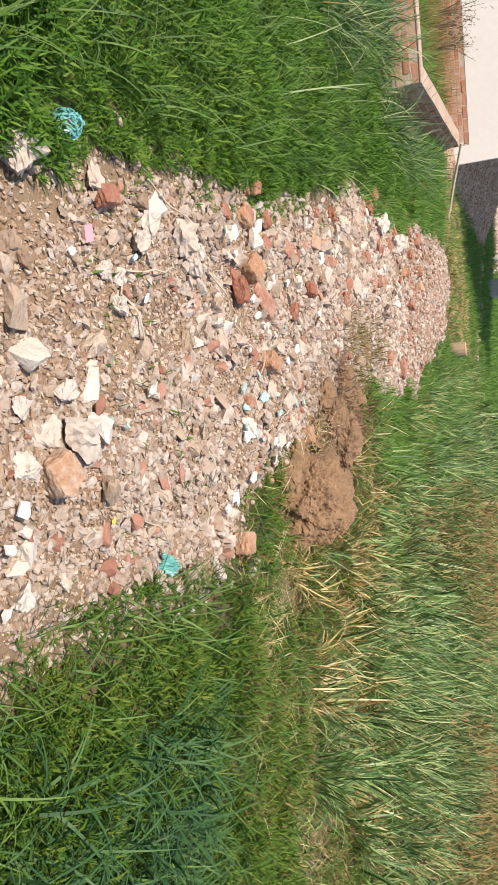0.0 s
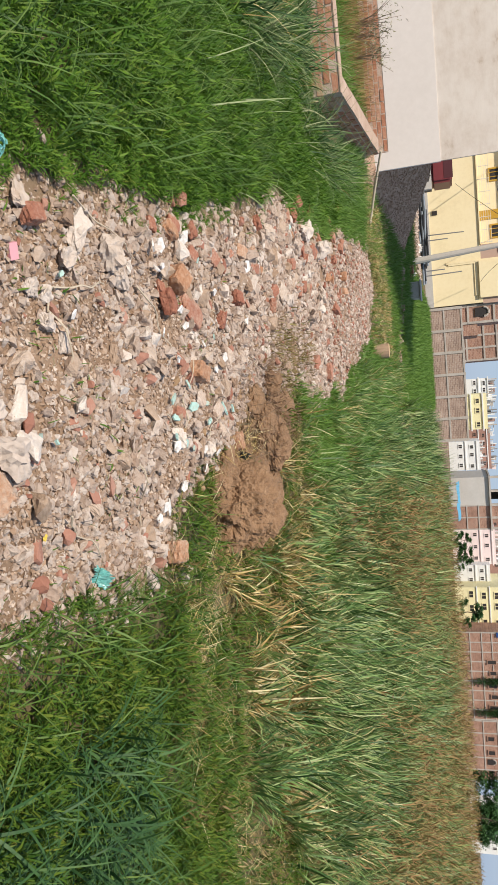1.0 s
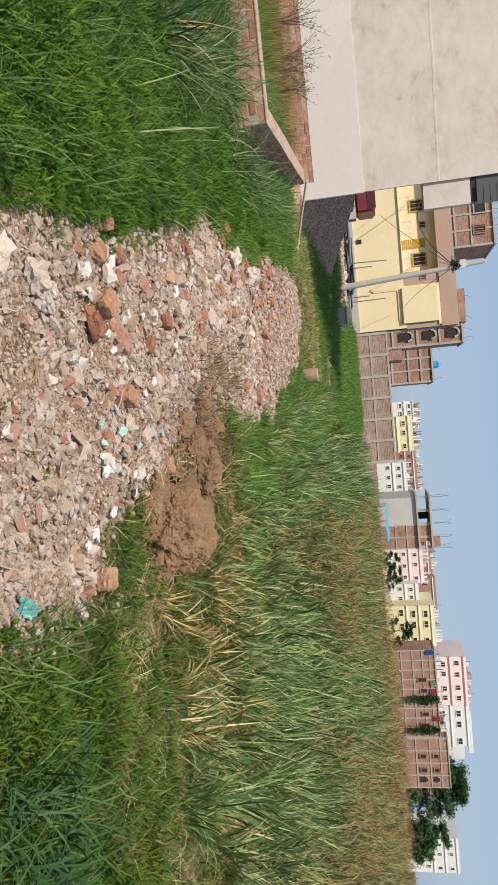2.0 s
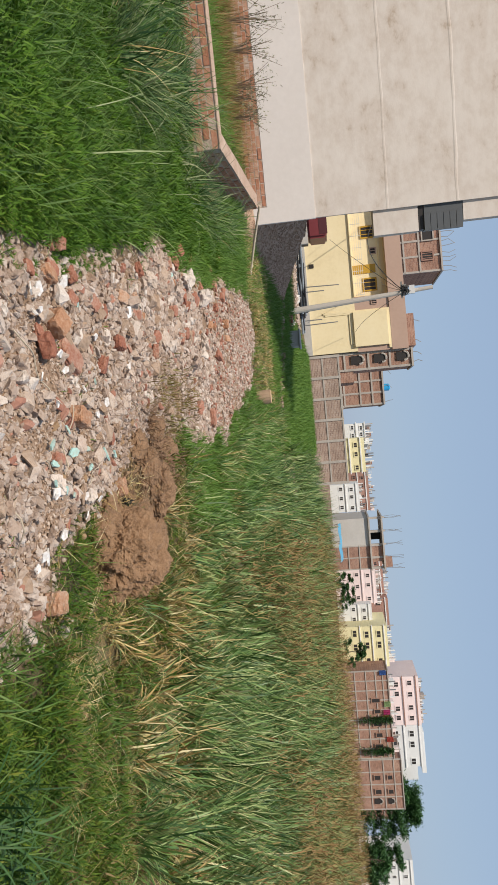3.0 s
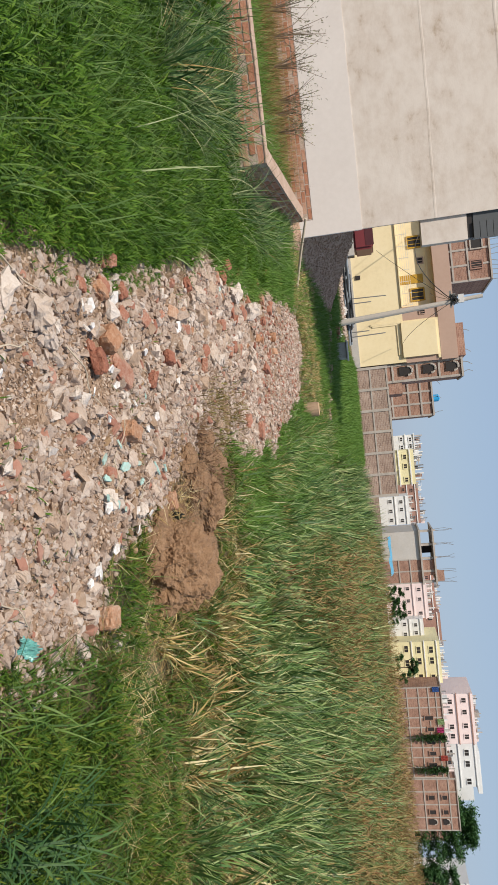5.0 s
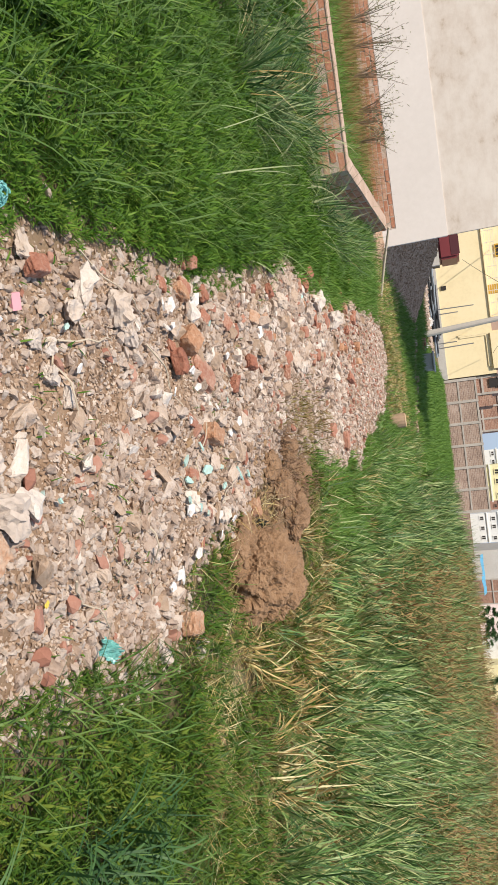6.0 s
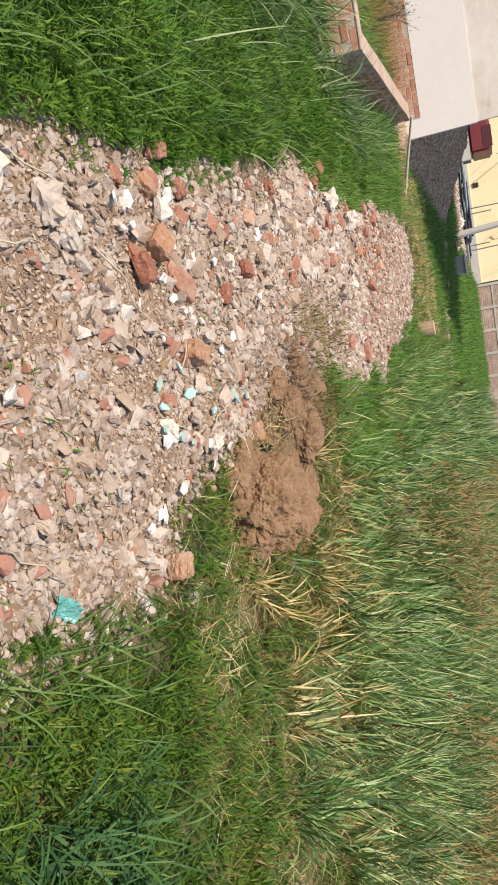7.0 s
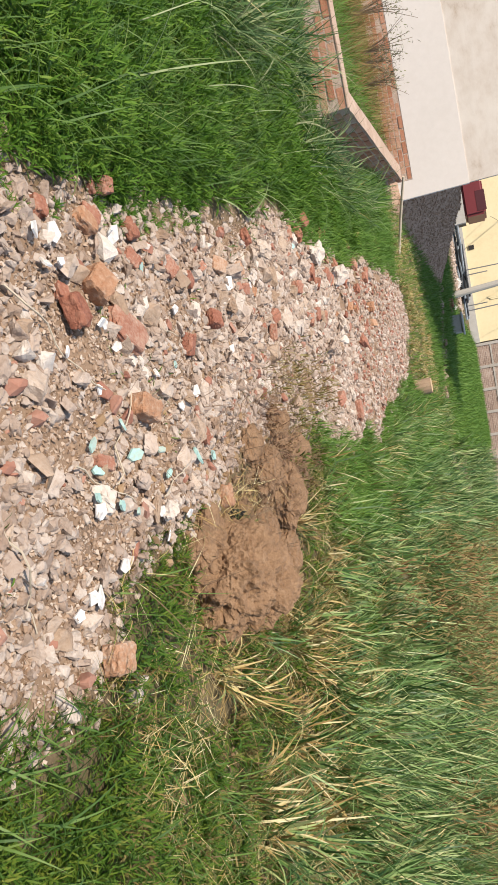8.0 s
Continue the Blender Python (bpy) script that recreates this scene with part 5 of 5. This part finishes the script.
up = brick_house("brick_upper_house", "unfinished brick storey behind the cream house", -13.2, -9.86, 52, 5, 9.75, fb, 3, (7.2, 8.3))
window(up, -13.0, -12.0, 8.5, 9.4, -0.06, conc, 0)
window(up, -11.3, -10.6, 8.4, 9.3, -0.06, rust, 3)
up.location.x -= 1.0
rebars(up, [-13 + 0.35 * i for i in range(10)], 0.3, 9.8, 10.9, 3)
ca = brick_house("arched_brick_house", "three-storey brick house with arched openings", -4.74, -3.72, 45.3, 3, 6.35, fb, 1, (2.2, 3.7, 5.05))
for z0, z1 in ((2.6, 3.4), (4.05, 4.82), (5.45, 6.2)):
    arch(ca, -4.6, -4.05, z0, z1, -0.06)
part("roof_room", boxes((-7.0, -4.95, 0.3, 2.5, 6.25, 6.75)), fb, ca)
part("low_extension", boxes((-3.72, -2.95, 0.05, 3, -0.4, 2.7)), fb, ca)
rebars(ca, (-6.6, -5.4, -4.6, -3.9), 0.4, 6.45, 7.1, 5)
bd = brick_house("framed_brick_house", "brick house with grey concrete framing", -4.4, -1.73, 54, 6, 5.05, fb, 3, (2.2, 3.4, 4.3))
part("ledge", boxes((-4.4, -1.5, -0.5, 0, 1.9, 2.05)), conc, bd)
rebars(bd, (-4.2, -3.0, -1.8), 0.3, 5.1, 5.8, 8)
tank = thing("water_tank", "bright blue plastic water tank on a roof", "tank", (-2.95, 54.6, 5.19))
part("barrel", tube([(0, 0, 0), (0, 0, 0.1), (0, 0, 0.3), (0, 0, 0.5)], 0.27, 0.27, 16), plain("blue_plastic", (0.03, 0.32, 0.62), 0.4), tank)
part("lid", tube([(0, 0, 0.5), (0, 0, 0.56), (0, 0, 0.6)], 0.24, 0.12, 16), plain("blue_plastic_lid", (0.03, 0.30, 0.58), 0.4), tank)
cw = thing("compound_wall", "long grey brick compound wall with concrete posts", "wall", (0, 45.05, 0), kind="structure")
part("panels", boxes((-4.78, 3.4, 0, 0.22, -0.5, 1.92)), greyb, cw)
for i in range(7):
    x = -4.7 + 1.34 * i
    part("post", boxes((x - 0.08, x + 0.08, -0.06, 0.26, -0.5, 1.98)), conc, cw)
for z in (0.88, 1.9):
    part("band", boxes((-4.78, 3.42, -0.03, 0.24, z - 0.045, z + 0.05)), conc, cw)
part("low_run", boxes((3.45, 6.3, 2, 2.25, -0.5, 0.7)), greyb, cw)


# ---- the town across the field ----
def town_house(name, label, x0, x1, d, z1, wall, rows, cols, trim=rust, deep=7, wz=0.75, ww=0.6, z0=-1.2, first=2.0, frame_mat=None, roof=True):
    h = thing(name, label, "house", (0, d, 0.5), group="town houses")
    part("wall", boxes((x0, x1, 0, deep, z0, z1)), wall, h)
    step = (z1 - first) / rows
    for r in range(rows):
        part("cornice", boxes((x0 - 0.15, x1 + 0.15, -0.12, 0.0, first + step * (r + 1) - 0.12, first + step * (r + 1))), trim, h)
        for c in range(cols):
            x = x0 + (x1 - x0) * (c + 0.5 + 0.12 * math.sin(c * 3 + r)) / cols
            z = first + step * r + step * 0.3
            window(h, x - ww / 2, x + ww / 2, z, z + min(wz, step * 0.42), 0.0, frame_mat or wall, 1)
    if roof:
        part("parapet", boxes((x0, x1, -0.05, 0.15, z1, z1 + 0.35), (x0, x0 + 0.15, 0.15, deep, z1, z1 + 0.35), (x1 - 0.15, x1, 0.15, deep, z1, z1 + 0.35)), wall, h)
    return h


town_house("far_house", "pale grey far house above the compound wall", 1.0, 4.6, 75, 3.5, lemon, 2, 3, white, first=1.2)
town_house("far_house", "grey cluttered far rooftops", -0.6, 2.2, 84, 4.5, white, 2, 3, white, first=2.5, roof=False)
town_house("white_house", "white two-storey far house with dark windows", 7.6, 11.5, 99, 3.3, white, 2, 3, white, first=0.4)
town_house("brown_house", "brown far house with open galleries", 6.4, 12.0, 104, 4.9, rust, 2, 4, white, first=2.6)
apt = brick_house("concrete_house", "unfinished house of bare concrete and brick panels", 14.05, 16.8, 85, 7, 3.95, fb, 2, (1.4, 2.7))
part("cement_wall", boxes((10.75, 14.0, 0.0, 7, -0.5, 4.0)), surface("pale_cement", [(0.42, 0.395, 0.36), (0.54, 0.51, 0.475)], scale=0.6, fine=5), apt, "pale cement-rendered wall")
part("floor_slab", boxes((10.6, 17.0, -0.3, 7, 3.98, 4.16)), conc, apt)
part("roof_slab", boxes((10.6, 17.0, -0.3, 7, 5.5, 5.68)), conc, apt)
part("end_wall", boxes((14.2, 16.0, 0.05, 0.25, 4.16, 5.5)), fb, apt)
part("stair_room", boxes((13.0, 13.9, 3.5, 5.5, 4.16, 5.5)), void, apt)
for x in (10.8, 12.4, 14.0, 15.5, 16.75):
    part("column", boxes((x - 0.13, x + 0.13, 0, 0.26, 4.16, 5.5)), conc, apt)
    part("upper_column", boxes((x - 0.1, x + 0.1, 0.2, 0.4, 5.68, 5.9)), conc, apt)
    rebars(apt, (x - 0.1, x, x + 0.1), 0.3, 5.7, 7.9, int(x * 10))
part("side_panel", boxes((15.5, 16.75, 0.05, 0.2, 5.68, 6.5)), fb, apt)
tarp = thing("tarp_shelter", "blue tarpaulin on poles before the concrete house", "shelter", (13.0, 82, -0.55))
bm = bmesh.new()
bmesh.ops.create_grid(bm, x_segments=24, y_segments=8, size=1)
for v in bm.verts:
    v.co = Vector((v.co.x * 2.2, v.co.y * 0.8, 1.62 + 0.12 * noise.noise(v.co * 2.0) + 0.14 * v.co.y))
bmesh.ops.solidify(bm, geom=bm.faces[:], thickness=0.01)
part("sheet", bm, plain("blue_sheet", (0.10, 0.30, 0.45)), tarp)
for x in (-2.0, 0.0, 2.0):
    for y in (-0.7, 0.7):
        part("prop", tube([(x, y, 0), (x, y, 1.6)], 0.04, 0.04, 6), rod_mat, tarp)
town_house("pink_house", "low pink far house with small dark windows", 19.5, 24.4, 99, 4.6, pink, 2, 3, pink, first=1.6)
town_house("brown_house", "brown far house with open galleries", 19.6, 24.9, 106, 6.0, rust, 1, 4, white, first=4.7)
town_house("white_house", "white two-storey far house with dark windows", 24.0, 26.6, 97, 3.65, white, 2, 2, white, first=0.8)
town_house("brown_house", "red-brown far house with a flat roof", 25.0, 29.6, 104, 6.3, rust, 1, 3, white, first=4.2)
town_house("yellow_block", "pale yellow far house with paired grey windows", 26.2, 31.6, 94, 5.3, lemon, 3, 3, white, first=0.6, ww=1.0)
bl = brick_house("brick_row", "long unplastered brick house with pale bands", 30.8, 41.9, 90, 8, 5.0, fb, 9, (0.9, 2.3, 3.5, 4.4))
for i, x in enumerate((34.2, 35.6, 37.2, 38.6, 40.0, 41.0)):
    window(bl, x, x + 0.65, 3.0 if i % 2 else 2.75, 3.9, -0.08, fb, 0)
bm_ = brick_house("brick_house", "three-storey brick house with arched windows", 42.1, 48.4, 90, 8, 5.8, fb, 4, (1.9, 3.6, 4.9))
for x in (44.0, 45.8):
    window(bm_, x, x + 0.7, 2.3, 3.2, -0.08, fb, 0)
    window(bm_, x, x + 0.7, 3.95, 4.7, -0.08, fb, 0)
arch(bm_, 47.0, 47.7, 2.2, 3.2, -0.08)
arch(bm_, 47.0, 47.7, 3.9, 4.7, -0.08)
pk = town_house("pink_house", "tall pink house with rust-brown cornices", 35.2, 42.0, 100, 9.35, pink, 4, 4, rust, first=2.0, ww=0.8)
part("roof_room", boxes((37.0, 41.5, 1, 5, 9.35, 9.95)), rust, pk)
wh = town_house("white_house", "stepped white house with balconies", 43.3, 49.3, 103, 9.6, white, 3, 3, white, first=3.0, ww=1.0)
part("stair_block", boxes((49.3, 51.2, 0, 5, -0.5, 8.9)), white, wh)
part("top_wall", boxes((44.5, 50.5, 0.5, 4, 9.6, 10.2)), white, wh)
town_house("white_house", "white far house behind the trees", 70.2, 76.0, 115, 7.5, white, 3, 3, white)
town_house("brick_house", "far brick house behind the trees", 60.0, 69.0, 125, 5.5, fb, 3, 4, conc)
town_house("far_house", "pale far house beyond the field", 52.0, 58.0, 118, 5.0, pink, 2, 3, white)


def roof_clutter(parent, x0, x1, y, z, sd, count=14):
    """Columns, rails, tanks and stair heads on a flat roof."""
    r = random.Random(sd)
    for i in range(count):
        x, h = x0 + (x1 - x0) * (i + r.uniform(0.1, 0.9)) / count, r.uniform(0.25, 0.95)
        part("column", boxes((x - 0.06, x + 0.06, y, y + 0.12, z, z + h)), r.choice((conc, white, steel_mat)), parent)
        if i % 3 == 0:
            part("rail", boxes((x, x + r.uniform(0.5, 1.1), y + 0.03, y + 0.07, z + h * 0.55, z + h * 0.55 + 0.05)), r.choice((conc, white)), parent)
        if i % 4 == 1:
            w = r.uniform(0.2, 0.45)
            part("stair_head", boxes((x, x + w * 1.6, y + 0.4, y + 1.4, z, z + h * 0.8)), r.choice((white, pink, rust, conc)), parent)
        if i % 5 == 2:
            part("water_tank", tube([(x, y + 0.8, z), (x, y + 0.8, z + 0.3), (x, y + 0.8, z + 0.42)], 0.2, 0.17, 10), r.choice((dark_mat, white)), parent)


for house_name, x0, x1, z, sd in (("far_house", 1.0, 4.6, 3.85, 1), ("far_house.001", -0.6, 2.2, 4.5, 2), ("white_house", 7.6, 11.5, 3.65, 3), ("brown_house", 6.4, 12.0, 5.25, 4), ("pink_house", 19.5, 24.4, 4.95, 5), ("brown_house.001", 19.6, 24.9, 6.35, 6), ("yellow_block", 26.2, 30.9, 5.65, 8), ("pink_house.001", 35.4, 41.8, 9.7, 9), ("brick_row", 31.0, 41.6, 5.14, 10)):
    roof_clutter(bpy.data.objects[house_name], x0, x1, 0.25, z, sd)
for x, z, colour, lab in ((36.0, 4.75, (0.50, 0.05, 0.18), "magenta cloth hung over the brick parapet"), (36.7, 4.6, (0.42, 0.20, 0.06), "ochre cloth hung over the brick parapet"), (35.0, 4.9, (0.30, 0.42, 0.20), "pale green cloth hung over the brick parapet"), (39.5, 4.9, (0.45, 0.08, 0.06), "red cloth hung over the brick parapet"), (31.0, 4.6, (0.06, 0.14, 0.40), "blue cloth hung over the brick parapet")):
    bm = bmesh.new()
    bmesh.ops.create_grid(bm, x_segments=10, y_segments=8, size=1)
    for v in bm.verts:
        v.co = Vector((v.co.x * 0.33 + x, 89.82 + 0.05 * math.sin(v.co.x * 7 + x), v.co.y * 0.4 + z + 0.35))
    bmesh.ops.solidify(bm, geom=bm.faces[:], thickness=0.01)
    tagged(part("hung_cloth", bm, plain("dyed_cloth", colour, 0.8)), lab, "cloth", "washing on the parapet")

# ---- trees ----
tree_leaf = foliage("tree_leaf", [(0.02, 0.06, 0.018), (0.04, 0.105, 0.03), (0.065, 0.15, 0.045), (0.10, 0.19, 0.06)], patch=0.5, thin=0.2)
bark_mat = surface("tree_bark", [(0.10, 0.075, 0.055), (0.20, 0.15, 0.11)], scale=4, fine=20, bump=0.8)


def tree(label, x, y, tall, wide, clumps, sd, low=0.25, leaf=0.44, squash=0.6):
    r = random.Random(sd)
    t = thing("tree", label, "tree", (x, y, -0.2), group="trees by the town")
    top = tall * 0.75
    part("trunk", tube([(0, 0, 0), (0.1, 0, tall * 0.2), (0.0, 0.1, tall * 0.45), (0.15, 0, top)], tall * 0.035, tall * 0.01, 8), bark_mat, t)
    cs = []
    for i in range(clumps):
        a, h = r.uniform(0, math.tau), low + (1 - low) * r.uniform(0, 1)
        rad = wide * math.sqrt(r.uniform(0.1, 1)) * (1 - 0.55 * max(0, h - 0.55) / 0.45) * (0.55 + 0.45 * min(1, (h - low) / 0.2 + 0.4))
        c = Vector((math.cos(a) * rad, math.sin(a) * rad, h * tall * 0.95))
        cs.append(c)
        if i % 4 == 0:
            b = Vector((0.05, 0, min(top, max(tall * 0.2, c.z - rad * 0.6))))
            part("limb", tube([b, b.lerp(c, 0.5) + Vector((0, 0, 0.1)), c], tall * 0.011, tall * 0.004, 5), bark_mat, t)
    n = clumps * 190
    k = RS.randint(0, clumps, n)
    c = np.array([v[:] for v in cs])[k] + RS.normal(0, 1, (n, 3)) * np.array([0.11, 0.11, 0.055 / squash * 0.6]) * wide
    ob = blades("crown", c[:, 0], c[:, 1], c[:, 2], rnd(0.6, 1.4, n) * leaf, rnd(0.5, 1.0, n) * leaf * 0.6, rnd(0, 6.283, n), rnd(0.6, 2.2, n), rnd(0, 0.8, n), tree_leaf, 2, 0.4)
    ob.parent = t
    return t


tree("spreading dark green tree beside the white house", 52.6, 99, 9.4, 4.6, 95, 5, 0.12)
tree("rounded green tree at the edge of the field", 63.5, 104, 6.6, 3.6, 46, 9, 0.2)
tree("low green bushy tree at the edge of the field", 58.5, 96, 4.4, 2.6, 34, 12, 0.1)
tree("small green bush at the foot of the houses", 17.8, 84, 2.4, 1.0, 20, 15, 0.1, 0.25)
tree("small green bush at the foot of the houses", 21.5, 92, 2.6, 1.6, 22, 16, 0.1, 0.25)
tree("small yellow-green tree before the yellow house", 27.6, 88, 3.4, 1.5, 22, 17, 0.2, 0.25)
for x, z in ((36.9, 3.8), (40.9, 3.6)):
    n = 900
    a = tagged(blades("creeper", x + RS.normal(0, 0.22, n), 89.8 + rnd(-0.4, 0, n), 1.4 + (z + 0.6) * rnd(0, 1, n) ** 0.6, rnd(0.15, 0.32, n), rnd(0.10, 0.2, n), rnd(0, 6.283, n), rnd(0.8, 2.4, n), rnd(0, 0.6, n), tree_leaf, 2, 0.4), "green creeper climbing the brick house", "creeper", kind="stuff")

# ---- side parts of the plastered building ----
part("side_bay", boxes((-0.6, 0.48, 0.07, 0.5, 2.38, 3.3)), plaster_mat, house, "projecting upper side wall")
# dark strip standing in for the shade between side bay and shutter
part("soffit_shade", boxes((-0.6, 0.46, 0.09, 0.5, 3.302, 3.42)), void, house)
shut = plain("grey_shutter_paint", (0.10, 0.105, 0.11), 0.5)
for i in range(6):
    part("shutter_slat", boxes((0.16, 0.5, 0.04, 0.07, 3.42 + 0.13 * i, 3.54 + 0.13 * i)), shut, house)
part("shutter_box", boxes((-0.3, 0.47, 0.075, 0.5, 3.425, 4.2)), shut, house)
part("upper_side", boxes((-0.6, 0.36, 0.07, 0.5, 4.21, 11.9)), plaster_mat, house)

# ---- grass by the wall ----
cx, cy = spots(95, -5.4, -2.0, 5.3, 11.5, lambda x, y: wall_side(x, y) & (rubble_mask(x + 0.75, y) < 0.1) & (x < -1.2 - 0.14 * y) & (low_by_wall(x, y) > 0.42) & (RS.uniform(0, 1, len(x)) < np.clip(0.25 + (y - 5.3) * 0.3, 0, 1)))
dark_blade = foliage("dark_blade", [(0.012, 0.034, 0.010), (0.034, 0.085, 0.022), (0.08, 0.155, 0.04), (0.20, 0.26, 0.10), (0.46, 0.44, 0.26)], spread=0.75)
tufts("tall_grass", cx, cy, 46, 0.72, dark_blade, "dark drooping tall grass tufts before the low wall", 0.014, 0.16, 0.6, 1.5)
kx, ky = spots(26, -3.6, -2.2, 3.8, 6.0, lambda x, y: (np.hypot((x + 2.95) / 0.55, (y - 4.75) / 0.9) < 1))
tufts("tall_grass", kx, ky, 60, 0.98, dark_blade, "dark arching clump of tall grass in the weeds", 0.013, 0.1, 0.45, 1.5)
tufts("dry_grass", kx[::2], ky[::2], 14, 0.8, straw_mat, "yellow dying blades in the dark clump", 0.009, 0.12, 0.7, 1.5)
kx, ky = spots(30, -2.6, -0.9, 2.2, 6.4, lambda x, y: left_lawn(x, y) & (rubble_mask(x + 0.4, y) < 0.1))
tufts("grass_tuft", kx, ky, 26, 0.34, lawn_blade, "small tuft of long green blades in the weeds", 0.009, 0.05, 0.55, 1.3)
tufts("dry_grass", cx[::3], cy[::3], 16, 0.45, straw_mat, "dry drooping blades among the tufts before the wall", 0.008, 0.16, 0.7, 1.5)


def behind_wall(x, y):
    u = -(x + 3.57) * 0.986 - (y - 8.57) * 0.165
    v = (x + 3.57) * -0.165 + (y - 8.57) * 0.986
    return (u > 0.27) & (u < 5) & (v > 0.27) & (v < 6.1)


x, y = spots(14000, -9, -3.5, 7.5, 14.5, behind_wall)
n = len(x)
tagged(blades("inner_grass", x, y, height(x, y), rnd(0.08, 0.3, n) * np.clip(1.3 - (y - 8.5) * 0.16, 0.45, 1.2), rnd(0.006, 0.012, n), rnd(0, 6.283, n), rnd(0.05, 0.8, n), rnd(0.2, 1.2, n), lush_mat, 3), "green grass on the earth behind the low wall", "grass", kind="stuff")
x, y = spots(2400, -9, -4.6, 11.0, 14.5, lambda x, y: behind_wall(x, y) & (x < -5.2))
n = len(x)
tagged(blades("inner_brush", x, y, height(x, y), rnd(0.2, 0.5, n), rnd(0.005, 0.01, n), rnd(0, 6.283, n), rnd(0.05, 0.5, n), rnd(0.1, 0.8, n), brush_mat, 3), "dry brown grass at the foot of the building", "grass", kind="stuff")
twig = surface("dry_twig", [(0.14, 0.10, 0.07), (0.25, 0.19, 0.13)], scale=6, fine=40)
sprig = foliage("sprig", [(0.10, 0.11, 0.06), (0.20, 0.20, 0.11), (0.30, 0.27, 0.16)], thin=0.2)
for sx, sy, tall, sd in ((-5.9, 12.9, 0.75, 1), (-6.4, 12.8, 0.9, 2), (-7.0, 12.7, 1.05, 3), (-7.5, 12.6, 1.1, 4), (-6.1, 12.6, 0.6, 5), (-8.0, 12.6, 1.0, 6)):
    r = random.Random(sd)
    b = thing("dry_shrub", "thin dry shrub with small leaves before the plastered wall", "shrub", (sx, sy, h1(sx, sy)), group="dry shrubs")
    lx, ly, lz = [], [], []
    for i in range(13):
        a, sp = r.uniform(0, math.tau), r.uniform(0.08, 0.5)
        e = Vector((math.cos(a) * sp, math.sin(a) * sp * 0.6, tall * r.uniform(0.55, 1)))
        m = Vector((e.x * 0.3, e.y * 0.3, e.z * 0.55))
        part("stem", tube([(0, 0, 0), m, e], 0.007, 0.003, 4), twig, b)
        for k in range(14):
            p = m.lerp(e, r.uniform(0.1, 1.05)) + Vector((r.gauss(0, 0.05), r.gauss(0, 0.05), r.gauss(0, 0.04)))
            lx.append(p.x), ly.append(p.y), lz.append(p.z)
    n = len(lx)
    ob = blades("leaves", np.array(lx), np.array(ly), np.array(lz), rnd(0.04, 0.08, n), rnd(0.015, 0.03, n), rnd(0, 6.283, n), rnd(0.2, 1.8, n), rnd(0, 0.6, n), sprig, 2, 0.4)
    ob.parent = b


# ---- the same ground going on beside and behind the path ----
x, y = in_rubble(6500, -5.0, 0.75, 1.0, 0.1, 0.6, 0.8)
under(scatter_stones("small_stones", x, y, 0.012 + 0.04 * RS.uniform(0, 1, len(x)) ** 2.5, SHAPES, stones_mat), rubble, "stuff")
weeds("low_weeds", 99000, -9.0, 9.0, -5.0, 8.0, 0.18, 0.14, lambda x, y: (rubble_mask(x, y) < 0.4) & wall_side(x, y) & ~((y > 0.75) & (x > -0.7 - 0.55 * y) & (x < 0.75 * y + 1.0)), leaf_mat, "dense low green weeds on both sides of the rubble", 0.3)
